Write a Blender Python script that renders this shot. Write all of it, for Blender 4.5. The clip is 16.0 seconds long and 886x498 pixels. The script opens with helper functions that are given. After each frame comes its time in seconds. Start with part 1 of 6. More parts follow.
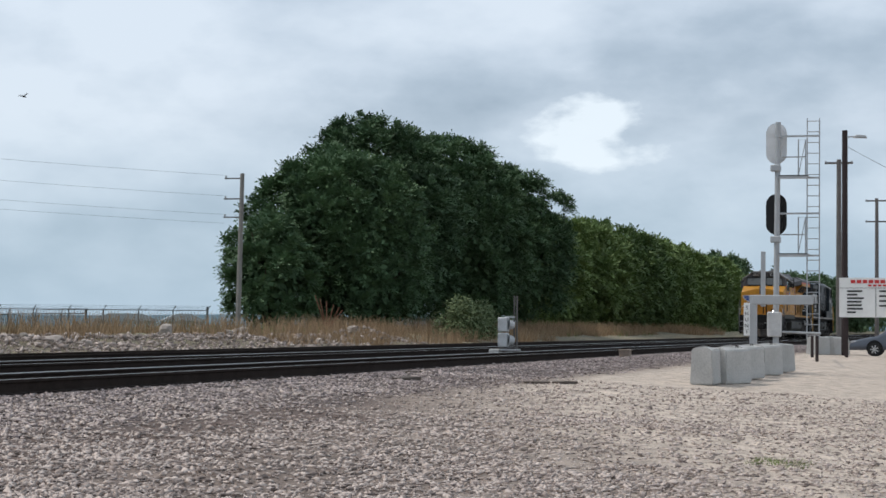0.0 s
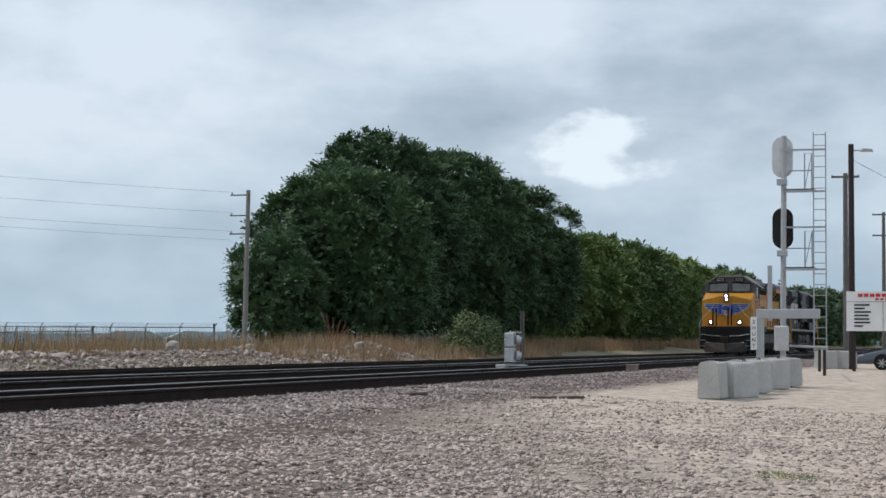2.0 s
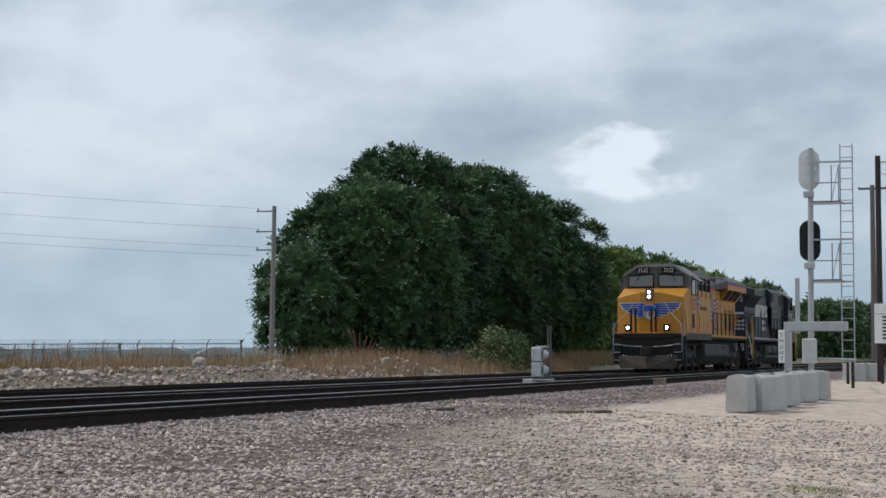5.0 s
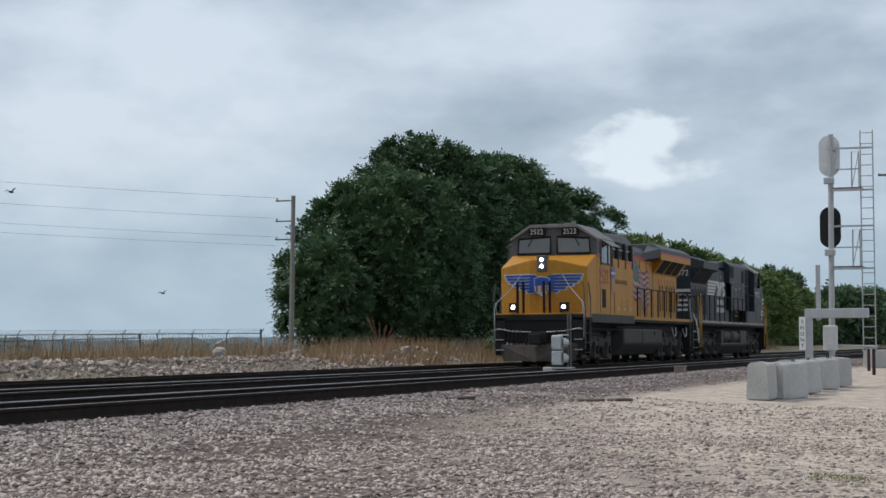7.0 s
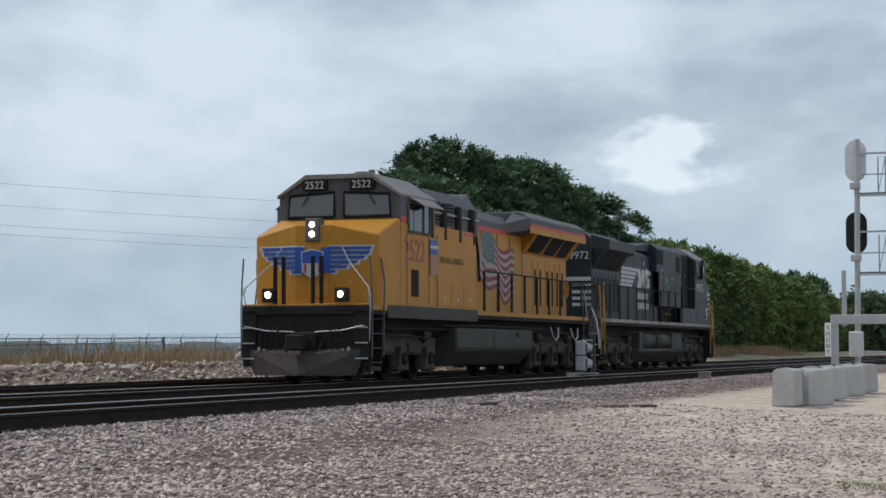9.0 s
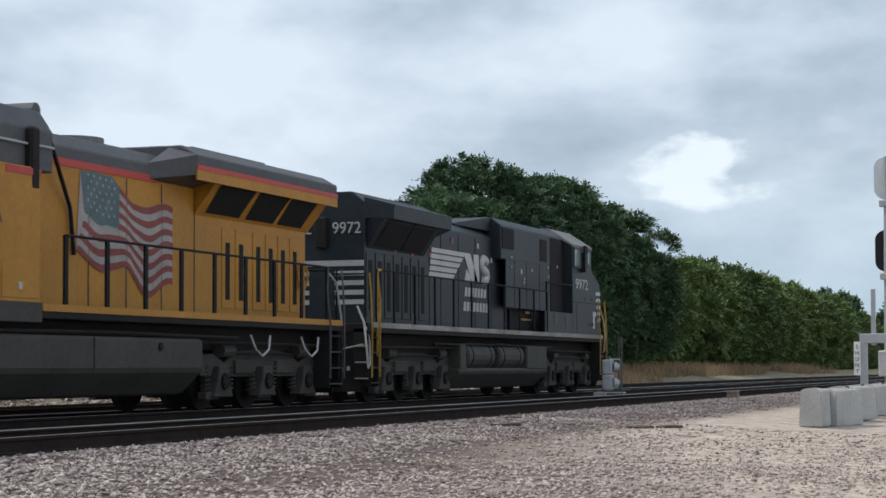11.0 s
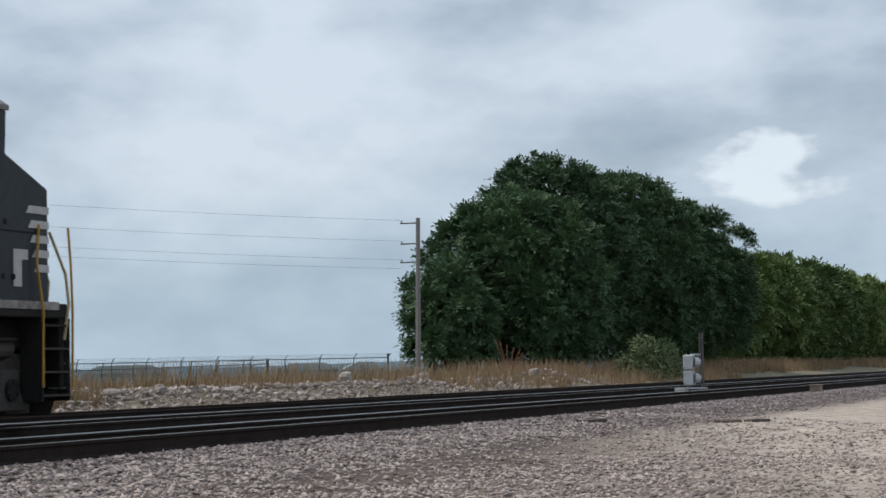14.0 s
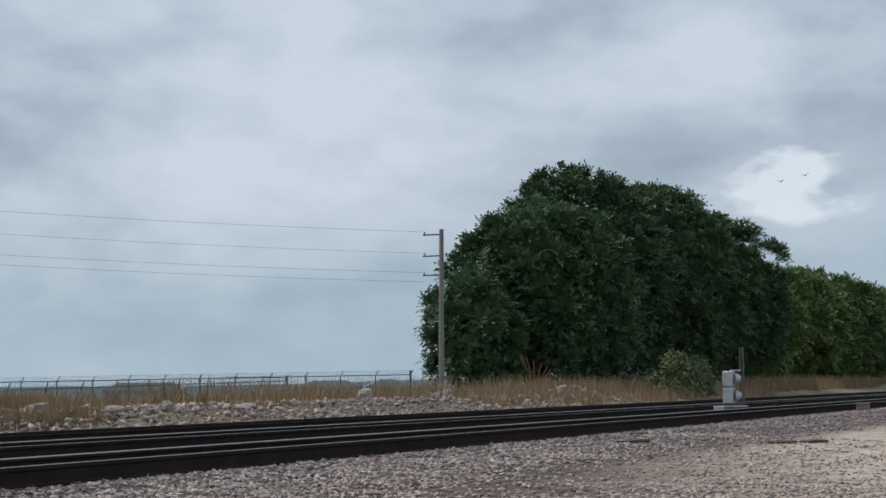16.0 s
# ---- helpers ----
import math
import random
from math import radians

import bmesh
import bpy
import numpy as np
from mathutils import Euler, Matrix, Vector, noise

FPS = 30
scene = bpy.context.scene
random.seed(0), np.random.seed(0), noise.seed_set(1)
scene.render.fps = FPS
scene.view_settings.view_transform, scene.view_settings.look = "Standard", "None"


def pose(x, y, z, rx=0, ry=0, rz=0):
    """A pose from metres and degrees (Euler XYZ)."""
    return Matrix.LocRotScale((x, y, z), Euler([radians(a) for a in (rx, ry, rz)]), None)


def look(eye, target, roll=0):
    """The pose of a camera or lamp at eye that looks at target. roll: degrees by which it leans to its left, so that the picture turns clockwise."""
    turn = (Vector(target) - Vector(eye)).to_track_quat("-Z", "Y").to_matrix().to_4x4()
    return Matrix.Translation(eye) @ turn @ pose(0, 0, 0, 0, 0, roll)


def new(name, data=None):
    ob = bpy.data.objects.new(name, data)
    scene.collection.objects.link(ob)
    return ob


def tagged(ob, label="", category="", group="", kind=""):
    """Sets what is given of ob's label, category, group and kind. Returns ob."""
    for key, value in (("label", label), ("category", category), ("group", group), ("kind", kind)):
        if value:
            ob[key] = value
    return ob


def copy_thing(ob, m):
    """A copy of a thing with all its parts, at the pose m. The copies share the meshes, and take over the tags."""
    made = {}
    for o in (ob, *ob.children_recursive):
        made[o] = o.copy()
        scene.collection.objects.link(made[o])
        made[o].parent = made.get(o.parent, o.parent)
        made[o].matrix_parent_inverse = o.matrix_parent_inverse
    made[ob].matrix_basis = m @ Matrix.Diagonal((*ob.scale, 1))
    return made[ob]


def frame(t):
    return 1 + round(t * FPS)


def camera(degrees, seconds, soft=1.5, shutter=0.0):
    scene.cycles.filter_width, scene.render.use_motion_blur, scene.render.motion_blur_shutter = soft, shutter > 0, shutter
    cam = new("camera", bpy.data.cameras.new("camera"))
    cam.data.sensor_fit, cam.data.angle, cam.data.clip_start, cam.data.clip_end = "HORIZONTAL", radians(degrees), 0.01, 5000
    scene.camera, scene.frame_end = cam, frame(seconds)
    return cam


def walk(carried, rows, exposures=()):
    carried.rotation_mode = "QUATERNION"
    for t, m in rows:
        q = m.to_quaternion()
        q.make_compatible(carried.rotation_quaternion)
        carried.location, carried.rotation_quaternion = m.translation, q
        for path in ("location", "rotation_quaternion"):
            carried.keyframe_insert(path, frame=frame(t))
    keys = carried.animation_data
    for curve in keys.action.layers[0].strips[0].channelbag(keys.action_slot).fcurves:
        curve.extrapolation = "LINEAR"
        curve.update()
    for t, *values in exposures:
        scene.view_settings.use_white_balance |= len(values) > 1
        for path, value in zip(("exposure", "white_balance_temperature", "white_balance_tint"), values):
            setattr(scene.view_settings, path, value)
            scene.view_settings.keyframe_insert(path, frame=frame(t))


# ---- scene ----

# ================= camera =================
cam = camera(24.445, 16.0, 1.58, 0.1)


def aim(x, y, z, heading, pitch, roll):
    h, p = radians(heading), radians(pitch)
    way = Vector((math.cos(h) * math.cos(p), math.sin(h) * math.cos(p), math.sin(p)))
    eye = Vector((x, y, z))
    return look(eye, eye + way * 10, roll)


PATH = (
    (0, -38.216, -16.704, 0.685, 15.459, 2.172, 0.449),
    (0.5, -38.205, -16.698, 0.675, 15.487, 2.348, 0.462),
    (1, -38.190, -16.706, 0.672, 15.507, 2.450, 0.445),
    (1.5, -38.166, -16.699, 0.667, 15.566, 2.527, 0.322),
    (2, -38.159, -16.706, 0.669, 15.650, 2.623, 0.182),
    (2.5, -38.161, -16.714, 0.679, 15.759, 2.792, 0.056),
    (3, -38.170, -16.722, 0.683, 15.886, 3.003, -0.016),
    (3.5, -38.173, -16.705, 0.677, 16.001, 3.164, -0.017),
    (4, -38.155, -16.707, 0.683, 16.129, 3.162, -0.059),
    (6.5, -38.077, -16.666, 0.665, 16.774, 2.800, -0.368),
    (7, -38.056, -16.663, 0.680, 16.918, 2.719, -0.446),
    (7.5, -38.015, -16.652, 0.687, 17.064, 2.668, -0.431),
    (8, -37.963, -16.637, 0.685, 17.190, 2.646, -0.427),
    (10.5, -37.501, -16.571, 0.685, 18.227, 3.307, -0.053),
    (11, -37.439, -16.654, 0.737, 18.467, 3.341, -0.257),
    (11.5, -37.635, -16.642, 0.761, 18.664, 3.386, -0.911),
    (12, -37.902, -16.677, 0.787, 18.779, 3.127, -1.129),
    (12.5, -38.057, -16.705, 0.757, 19.256, 3.072, -1.621),
    (13, -38.011, -16.641, 0.655, 19.970, 3.279, -1.436),
    (13.5, -37.668, -16.531, 0.625, 20.218, 3.360, -1.231),
    (14, -37.107, -16.345, 0.662, 20.444, 3.410, -1.202),
    (14.5, -36.398, -16.095, 0.669, 20.632, 3.499, -1.200),
    (15, -35.634, -15.786, 0.670, 20.787, 3.610, -1.258),
    (15.5, -34.882, -15.465, 0.638, 20.937, 3.740, -1.139),
    (16, -34.149, -15.178, 0.616, 21.081, 3.932, -1.087),
)
walk(cam, [(r[0], aim(*r[1:])) for r in PATH],
     [(t, stops, 6420, 11.3) for t, stops in ((0, 0.14), (4.0, 0.05), (7.0, 0.0), (9.0, 0.04), (10.5, 0.10), (11.5, 0.34), (12.4, 0.50), (13.2, 0.50), (14.0, 0.0), (16, -0.15))])

# ================= world and sun =================
world = bpy.data.worlds.new("overcast_sky")
scene.world = world
world.use_nodes = True
wn, wl = world.node_tree.nodes, world.node_tree.links
wn.clear()


def wnode(kind, **inputs):
    n = wn.new(kind)
    for k, v in inputs.items():
        n.inputs[k.replace("_", " ")].default_value = v
    return n


SUN_EYE = Vector((-8, 62, 82))
sky = wn.new("ShaderNodeTexSky")
sky.sky_type, sky.sun_disc = "NISHITA", False
sky.sun_elevation, sky.sun_rotation = radians(53), math.atan2(-8, 62)
coord = wn.new("ShaderNodeTexCoord")
mapping = wnode("ShaderNodeMapping", Scale=(8.0, 8.0, 17.0), Location=(2.1, 5.6, 1.3))
wl.new(coord.outputs["Generated"], mapping.inputs["Vector"])
puffs = wnode("ShaderNodeTexNoise", Scale=1.0, Detail=10.0, Roughness=0.52, Distortion=0.0)
wl.new(mapping.outputs["Vector"], puffs.inputs["Vector"])
wide = wnode("ShaderNodeTexNoise", Scale=0.42, Detail=4.0, Roughness=0.5, Distortion=0.0)
wl.new(mapping.outputs["Vector"], wide.inputs["Vector"])
both = wn.new("ShaderNodeMix")
both.inputs["Factor"].default_value = 0.35
wl.new(puffs.outputs["Fac"], both.inputs["A"])
wl.new(wide.outputs["Fac"], both.inputs["B"])
cloud = wn.new("ShaderNodeValToRGB")
cloud.color_ramp.elements[0].position, cloud.color_ramp.elements[0].color = 0.36, (0.32, 0.405, 0.49, 1)
cloud.color_ramp.elements[1].position, cloud.color_ramp.elements[1].color = 0.62, (0.70, 0.785, 0.865, 1)
e = cloud.color_ramp.elements.new(0.45)
e.color = (0.43, 0.52, 0.61, 1)
e = cloud.color_ramp.elements.new(0.53)
e.color = (0.57, 0.66, 0.75, 1)
wl.new(both.outputs["Result"], cloud.inputs["Fac"])
split = wn.new("ShaderNodeSeparateXYZ")
wl.new(coord.outputs["Generated"], split.inputs["Vector"])
low = wnode("ShaderNodeMapRange")
low.inputs["From Min"].default_value, low.inputs["From Max"].default_value = 0.0, 0.10
low.inputs["To Min"].default_value, low.inputs["To Max"].default_value = 0.68, 0.0
wl.new(split.outputs["Z"], low.inputs["Value"])
hazy = wn.new("ShaderNodeMix")
hazy.data_type = "RGBA"
hazy.inputs["B"].default_value = (0.37, 0.535, 0.665, 1)
wl.new(low.outputs["Result"], hazy.inputs["Factor"])
wl.new(cloud.outputs["Color"], hazy.inputs["A"])
# a thin bright break in the clouds
gap = Vector((math.cos(radians(11.2)), math.sin(radians(11.2)), 0.105)).normalized()
off = wn.new("ShaderNodeVectorMath")
off.operation = "SUBTRACT"
off.inputs[1].default_value = gap
wl.new(coord.outputs["Generated"], off.inputs[0])
squash = wn.new("ShaderNodeVectorMath")
squash.operation = "MULTIPLY"
squash.inputs[1].default_value = (1, 1, 1.6)
wl.new(off.outputs["Vector"], squash.inputs[0])
far = wn.new("ShaderNodeVectorMath")
far.operation = "LENGTH"
wl.new(squash.outputs["Vector"], far.inputs[0])
ragged = wn.new("ShaderNodeMath")
ragged.operation = "MULTIPLY_ADD"
ragged.inputs[1].default_value = -0.30
wl.new(puffs.outputs["Fac"], ragged.inputs[0])
wl.new(far.outputs["Value"], ragged.inputs[2])
near = wnode("ShaderNodeMapRange")
near.inputs["From Min"].default_value, near.inputs["From Max"].default_value = -0.146, -0.130
near.inputs["To Min"].default_value, near.inputs["To Max"].default_value = 0.85, 0.0
wl.new(ragged.outputs[0], near.inputs["Value"])
breach = wn.new("ShaderNodeMix")
breach.data_type = "RGBA"
breach.inputs["B"].default_value = (0.84, 0.93, 0.985, 1)
wl.new(near.outputs["Result"], breach.inputs["Factor"])
wl.new(hazy.outputs["Result"], breach.inputs["A"])
blue = wn.new("ShaderNodeVectorMath")
blue.operation = "SCALE"
blue.inputs["Scale"].default_value = 0.09
wl.new(sky.outputs["Color"], blue.inputs["Vector"])
veil = wn.new("ShaderNodeMix")
veil.data_type = "RGBA"
veil.inputs["Factor"].default_value = 0.88
wl.new(blue.outputs["Vector"], veil.inputs["A"])
wl.new(breach.outputs["Result"], veil.inputs["B"])
back = wn.new("ShaderNodeBackground")
back.inputs["Strength"].default_value = 1.0
wl.new(veil.outputs["Result"], back.inputs["Color"])
wl.new(back.outputs["Background"], wn.new("ShaderNodeOutputWorld").inputs["Surface"])

sun_data = bpy.data.lights.new("sun", "SUN")
sun_data.energy, sun_data.angle, sun_data.color = 2.1, radians(5), (1.0, 0.95, 0.87)
new("sun", sun_data).matrix_world = look(SUN_EYE, (0, 0, 0))


# ================= materials =================
def mat(name, colour, rough=0.7, metal=0.0, vary=0.25, scale=6.0, fine=60.0, bump=0.15, space="Object", second=None, island=False, glow=0.0, each=0.0):
    """A worn surface: colour mottled at two scales with a light relief."""
    m = bpy.data.materials.new(name)
    m.use_nodes = True
    n, l = m.node_tree.nodes, m.node_tree.links
    b = n["Principled BSDF"]
    tc = n.new("ShaderNodeTexCoord")
    n1, n2 = n.new("ShaderNodeTexNoise"), n.new("ShaderNodeTexNoise")
    for q, s in ((n1, scale), (n2, fine)):
        q.inputs["Scale"].default_value, q.inputs["Detail"].default_value = s, 4.0
        l.new(tc.outputs[space], q.inputs["Vector"])
    add = n.new("ShaderNodeMath")
    add.operation = "ADD"
    l.new(n1.outputs["Fac"], add.inputs[0])
    l.new(n2.outputs["Fac"], add.inputs[1])
    value = add.outputs[0]
    if island or each:
        src = n.new("ShaderNodeNewGeometry").outputs["Random Per Island"] if island else n.new("ShaderNodeObjectInfo").outputs["Random"]
        mix = n.new("ShaderNodeMath")
        mix.operation = "MULTIPLY_ADD"
        mix.inputs[1].default_value, = (1.0,) if island else (each,)
        l.new(src, mix.inputs[0])
        half = n.new("ShaderNodeMath")
        half.operation = "MULTIPLY"
        half.inputs[1].default_value = 0.5 if island else 1.0
        l.new(value, half.inputs[0])
        l.new(half.outputs[0], mix.inputs[2])
        value = mix.outputs[0]
    ramp = n.new("ShaderNodeMapRange")
    ramp.inputs["From Min"].default_value, ramp.inputs["From Max"].default_value = (0.3, 1.2) if island else (0.6, 1.4)
    l.new(value, ramp.inputs["Value"])
    col = n.new("ShaderNodeMix")
    col.data_type = "RGBA"
    dark = second or tuple(c * (1 - vary) for c in colour)
    lite = colour if second else tuple(min(1, c * (1 + vary * 0.6)) for c in colour)
    col.inputs["A"].default_value, col.inputs["B"].default_value = (*dark, 1), (*lite, 1)
    l.new(ramp.outputs["Result"], col.inputs["Factor"])
    l.new(col.outputs["Result"], b.inputs["Base Color"])
    b.inputs["Roughness"].default_value, b.inputs["Metallic"].default_value = rough, metal
    b.inputs["Specular IOR Level"].default_value = 0.3
    if glow:
        b.inputs["Emission Color"].default_value, b.inputs["Emission Strength"].default_value = (1, 0.93, 0.82, 1), glow
    if bump:
        bp = n.new("ShaderNodeBump")
        bp.inputs["Strength"].default_value, bp.inputs["Distance"].default_value = bump, 0.02
        l.new(n2.outputs["Fac"], bp.inputs["Height"])
        l.new(bp.outputs["Normal"], b.inputs["Normal"])
    return m


def ground_material():
    """Pale lot gravel, grey ballast along the tracks and dry soil beyond them."""
    m = bpy.data.materials.new("ground_soil")
    m.use_nodes = True
    n, l = m.node_tree.nodes, m.node_tree.links
    b = n["Principled BSDF"]
    tc = n.new("ShaderNodeTexCoord")
    n1, n2, n3 = (n.new("ShaderNodeTexNoise") for _ in range(3))
    for q, s in ((n1, 0.35), (n2, 3.0), (n3, 26.0)):
        q.inputs["Scale"].default_value, q.inputs["Detail"].default_value = s, 6.0
        l.new(tc.outputs["Object"], q.inputs["Vector"])
    sep = n.new("ShaderNodeSeparateXYZ")
    l.new(tc.outputs["Object"], sep.inputs["Vector"])
    wob = n.new("ShaderNodeMath")
    wob.operation = "MULTIPLY_ADD"
    wob.inputs[1].default_value = 2.2
    l.new(n1.outputs["Fac"], wob.inputs[0])
    l.new(sep.outputs["Y"], wob.inputs[2])
    mr = n.new("ShaderNodeMapRange")
    mr.inputs["From Min"].default_value, mr.inputs["From Max"].default_value = -20.0, 20.0
    l.new(wob.outputs[0], mr.inputs["Value"])
    cr = n.new("ShaderNodeValToRGB")
    els = cr.color_ramp.elements
    els[0].position, els[0].color = 0.0, (0.23, 0.175, 0.145, 1)
    els[1].position, els[1].color = 1.0, (0.10, 0.115, 0.05, 1)
    # the stops between the tracks are darkened for the shade of the rails
    for p, c in ((0.27, (0.21, 0.16, 0.13, 1)), (0.31, (0.135, 0.092, 0.073, 1)), (0.355, (0.14, 0.105, 0.09, 1)), (0.39, (0.10, 0.085, 0.075, 1)), (0.41, (0.06, 0.05, 0.045, 1)), (0.64, (0.06, 0.05, 0.045, 1)), (0.70, (0.26, 0.22, 0.15, 1)), (0.85, (0.18, 0.17, 0.085, 1))):
        els.new(p).color = c
    l.new(mr.outputs["Result"], cr.inputs["Fac"])
    # pale sand worn by wheels, towards the far end of the lot
    drift = n.new("ShaderNodeMath")
    drift.operation = "MULTIPLY_ADD"
    drift.inputs[1].default_value = -9.0
    l.new(n1.outputs["Fac"], drift.inputs[0])
    l.new(sep.outputs["X"], drift.inputs[2])
    across = n.new("ShaderNodeMath")
    across.operation = "MULTIPLY_ADD"
    across.inputs[1].default_value = -2.6
    l.new(sep.outputs["Y"], across.inputs[0])
    l.new(drift.outputs[0], across.inputs[2])
    sandy = n.new("ShaderNodeMapRange")
    sandy.inputs["From Min"].default_value, sandy.inputs["From Max"].default_value = 3.5, 15.0
    l.new(across.outputs[0], sandy.inputs["Value"])
    lot = n.new("ShaderNodeMapRange")
    lot.inputs["From Min"].default_value, lot.inputs["From Max"].default_value = -7.6, -8.6
    l.new(sep.outputs["Y"], lot.inputs["Value"])
    both = n.new("ShaderNodeMath")
    both.operation = "MULTIPLY"
    l.new(sandy.outputs["Result"], both.inputs[0])
    l.new(lot.outputs["Result"], both.inputs[1])
    sand = n.new("ShaderNodeMix")
    sand.data_type = "RGBA"
    sand.inputs["B"].default_value = (0.57, 0.47, 0.385, 1)
    l.new(both.outputs[0], sand.inputs["Factor"])
    l.new(cr.outputs["Color"], sand.inputs["A"])
    mul = n.new("ShaderNodeMath")
    mul.operation = "ADD"
    l.new(n2.outputs["Fac"], mul.inputs[0])
    l.new(n3.outputs["Fac"], mul.inputs[1])
    sh = n.new("ShaderNodeMapRange")
    sh.inputs["From Min"].default_value, sh.inputs["From Max"].default_value = 0.7, 1.35
    sh.inputs["To Min"].default_value, sh.inputs["To Max"].default_value = 0.42, 1.28
    l.new(mul.outputs[0], sh.inputs["Value"])
    sc = n.new("ShaderNodeVectorMath")
    sc.operation = "SCALE"
    l.new(sand.outputs["Result"], sc.inputs[0])
    l.new(sh.outputs["Result"], sc.inputs["Scale"])
    l.new(sc.outputs["Vector"], b.inputs["Base Color"])
    b.inputs["Roughness"].default_value = 0.95
    bp = n.new("ShaderNodeBump")
    bp.inputs["Strength"].default_value, bp.inputs["Distance"].default_value = 0.6, 0.04
    l.new(n3.outputs["Fac"], bp.inputs["Height"])
    l.new(bp.outputs["Normal"], b.inputs["Normal"])
    return m


GROUND = ground_material()
GRAVEL = mat("lot_gravel", (0.60, 0.50, 0.445), 0.9, second=(0.085, 0.06, 0.052), island=True, scale=3, bump=0.2)
BALLAST = mat("track_ballast", (0.42, 0.35, 0.33), 0.9, second=(0.065, 0.047, 0.046), island=True, scale=3, bump=0.2)
RUST_RAIL = mat("rusty_rail_steel", (0.036, 0.027, 0.023), 0.95, 0.0, 0.4, 3, 40)
SHINY_RAIL = mat("polished_rail_head", (0.42, 0.405, 0.39), 0.42, 1.0, 0.12, 1.5, 30, 0.03)
for m in (RUST_RAIL,):
    m.node_tree.nodes["Principled BSDF"].inputs["Specular IOR Level"].default_value = 0.08
TIE = mat("weathered_tie_wood", (0.10, 0.08, 0.065), 0.9, 0, 0.4, 5, 50, 0.4, each=0.4)
RUBBLE = mat("broken_concrete_rubble", (0.47, 0.39, 0.345), 0.92, second=(0.065, 0.05, 0.044), island=True, scale=2, fine=18, bump=0.4)
ROCK = mat("pale_boulder_stone", (0.33, 0.285, 0.25), 0.92, 0, 0.35, 2.5, 14, 0.5, each=0.25)
LEAF = mat("dark_green_leaves", (0.100, 0.170, 0.074), 0.68, second=(0.030, 0.060, 0.032), scale=0.55, fine=2.6, bump=0, each=0.25)
LEAF_PALE = mat("lighter_green_leaves", (0.140, 0.200, 0.06), 0.65, second=(0.038, 0.078, 0.031), scale=0.4, fine=2.2, bump=0, each=0.5)
# leaf green of the far woods, lightened to hold the distance haze
LEAF_HAZE = mat("haze_paled_woods_leaves", (0.125, 0.185, 0.085), 0.7, second=(0.055, 0.10, 0.052), scale=0.2, fine=1.2, bump=0)
LEAF_BUSH = mat("grey_green_bush_leaves", (0.15, 0.19, 0.085), 0.75, second=(0.07, 0.10, 0.042), island=True, bump=0)
BARK = mat("brown_bark", (0.09, 0.07, 0.055), 0.9, 0, 0.4, 3, 30, 0.5)
STRAW = mat("dry_straw_grass", (0.38, 0.26, 0.155), 0.85, second=(0.15, 0.10, 0.055), island=True, bump=0)
GREENGRASS = mat("green_weeds", (0.19, 0.24, 0.07), 0.8, second=(0.09, 0.13, 0.04), island=True, bump=0)
CONCRETE = mat("pale_cast_concrete", (0.44, 0.43, 0.41), 0.85, 0, 0.3, 1.6, 25, 0.25, each=0.2)
GALV = mat("galvanised_steel", (0.42, 0.43, 0.44), 0.5, 0.35, 0.2, 3, 40, 0.1)
ALU = mat("silver_painted_metal", (0.55, 0.55, 0.55), 0.5, 0.2, 0.2, 4, 40, 0.08)
DARKWOOD = mat("dark_pole_wood", (0.042, 0.030, 0.030), 0.85, 0, 0.35, 2, 30, 0.4)
PALEPOLE = mat("pale_weathered_pole_wood", (0.24, 0.225, 0.21), 0.9, 0, 0.3, 2, 30, 0.4)
POLEWOOD = mat("grey_pole_wood", (0.15, 0.138, 0.13), 0.9, 0, 0.35, 2, 30, 0.4)
SIGNBLACK = mat("black_signal_paint", (0.012, 0.012, 0.013), 0.55, 0, 0.3, 4, 30, 0.05)
WHITE = mat("white_sign_paint", (0.78, 0.78, 0.76), 0.6, 0, 0.08, 2, 20, 0.05)
RED = mat("red_sign_paint", (0.55, 0.05, 0.05), 0.6, 0, 0.15, 2, 20, 0.05)
INK = mat("black_print", (0.03, 0.03, 0.03), 0.6, 0, 0.2, 4, 20, 0)
YELLOW = mat("armour_yellow_paint", (0.47, 0.215, 0.024), 0.55, 0, 0.22, 0.7, 9, 0.06)
UPGREY = mat("harbour_grey_paint", (0.095, 0.095, 0.10), 0.6, 0, 0.25, 0.9, 9, 0.06)
LIGHTGREY = mat("dusty_grey_roof_paint", (0.20, 0.195, 0.19), 0.7, 0, 0.25, 0.9, 9, 0.1)
STRIPE = mat("red_stripe_paint", (0.50, 0.05, 0.035), 0.45, 0, 0.15, 1, 9, 0)
BLUE = mat("blue_emblem_paint", (0.03, 0.08, 0.33), 0.45, 0, 0.15, 1, 9, 0)
DECALRED = mat("faded_red_decal", (0.34, 0.075, 0.07), 0.5, 0, 0.2, 1.2, 9, 0)
DECALWHITE = mat("white_decal_paint", (0.50, 0.49, 0.48), 0.5, 0, 0.2, 1.2, 9, 0)
DECALBLUE = mat("faded_blue_decal", (0.13, 0.21, 0.30), 0.5, 0, 0.3, 1.2, 9, 0)
NSBLACK = mat("black_locomotive_paint", (0.017, 0.024, 0.031), 0.5, 0, 0.45, 0.7, 9, 0.05)
GRIME = mat("grimy_running_gear", (0.024, 0.021, 0.019), 0.85, 0.1, 0.45, 1.5, 18, 0.3)
TRUCKGREY = mat("dusty_truck_frame", (0.072, 0.064, 0.057), 0.85, 0.1, 0.45, 1.5, 18, 0.3)
TANKGREY = mat("dusty_grey_fuel_tank", (0.064, 0.060, 0.052), 0.7, 0, 0.35, 0.8, 12, 0.1)
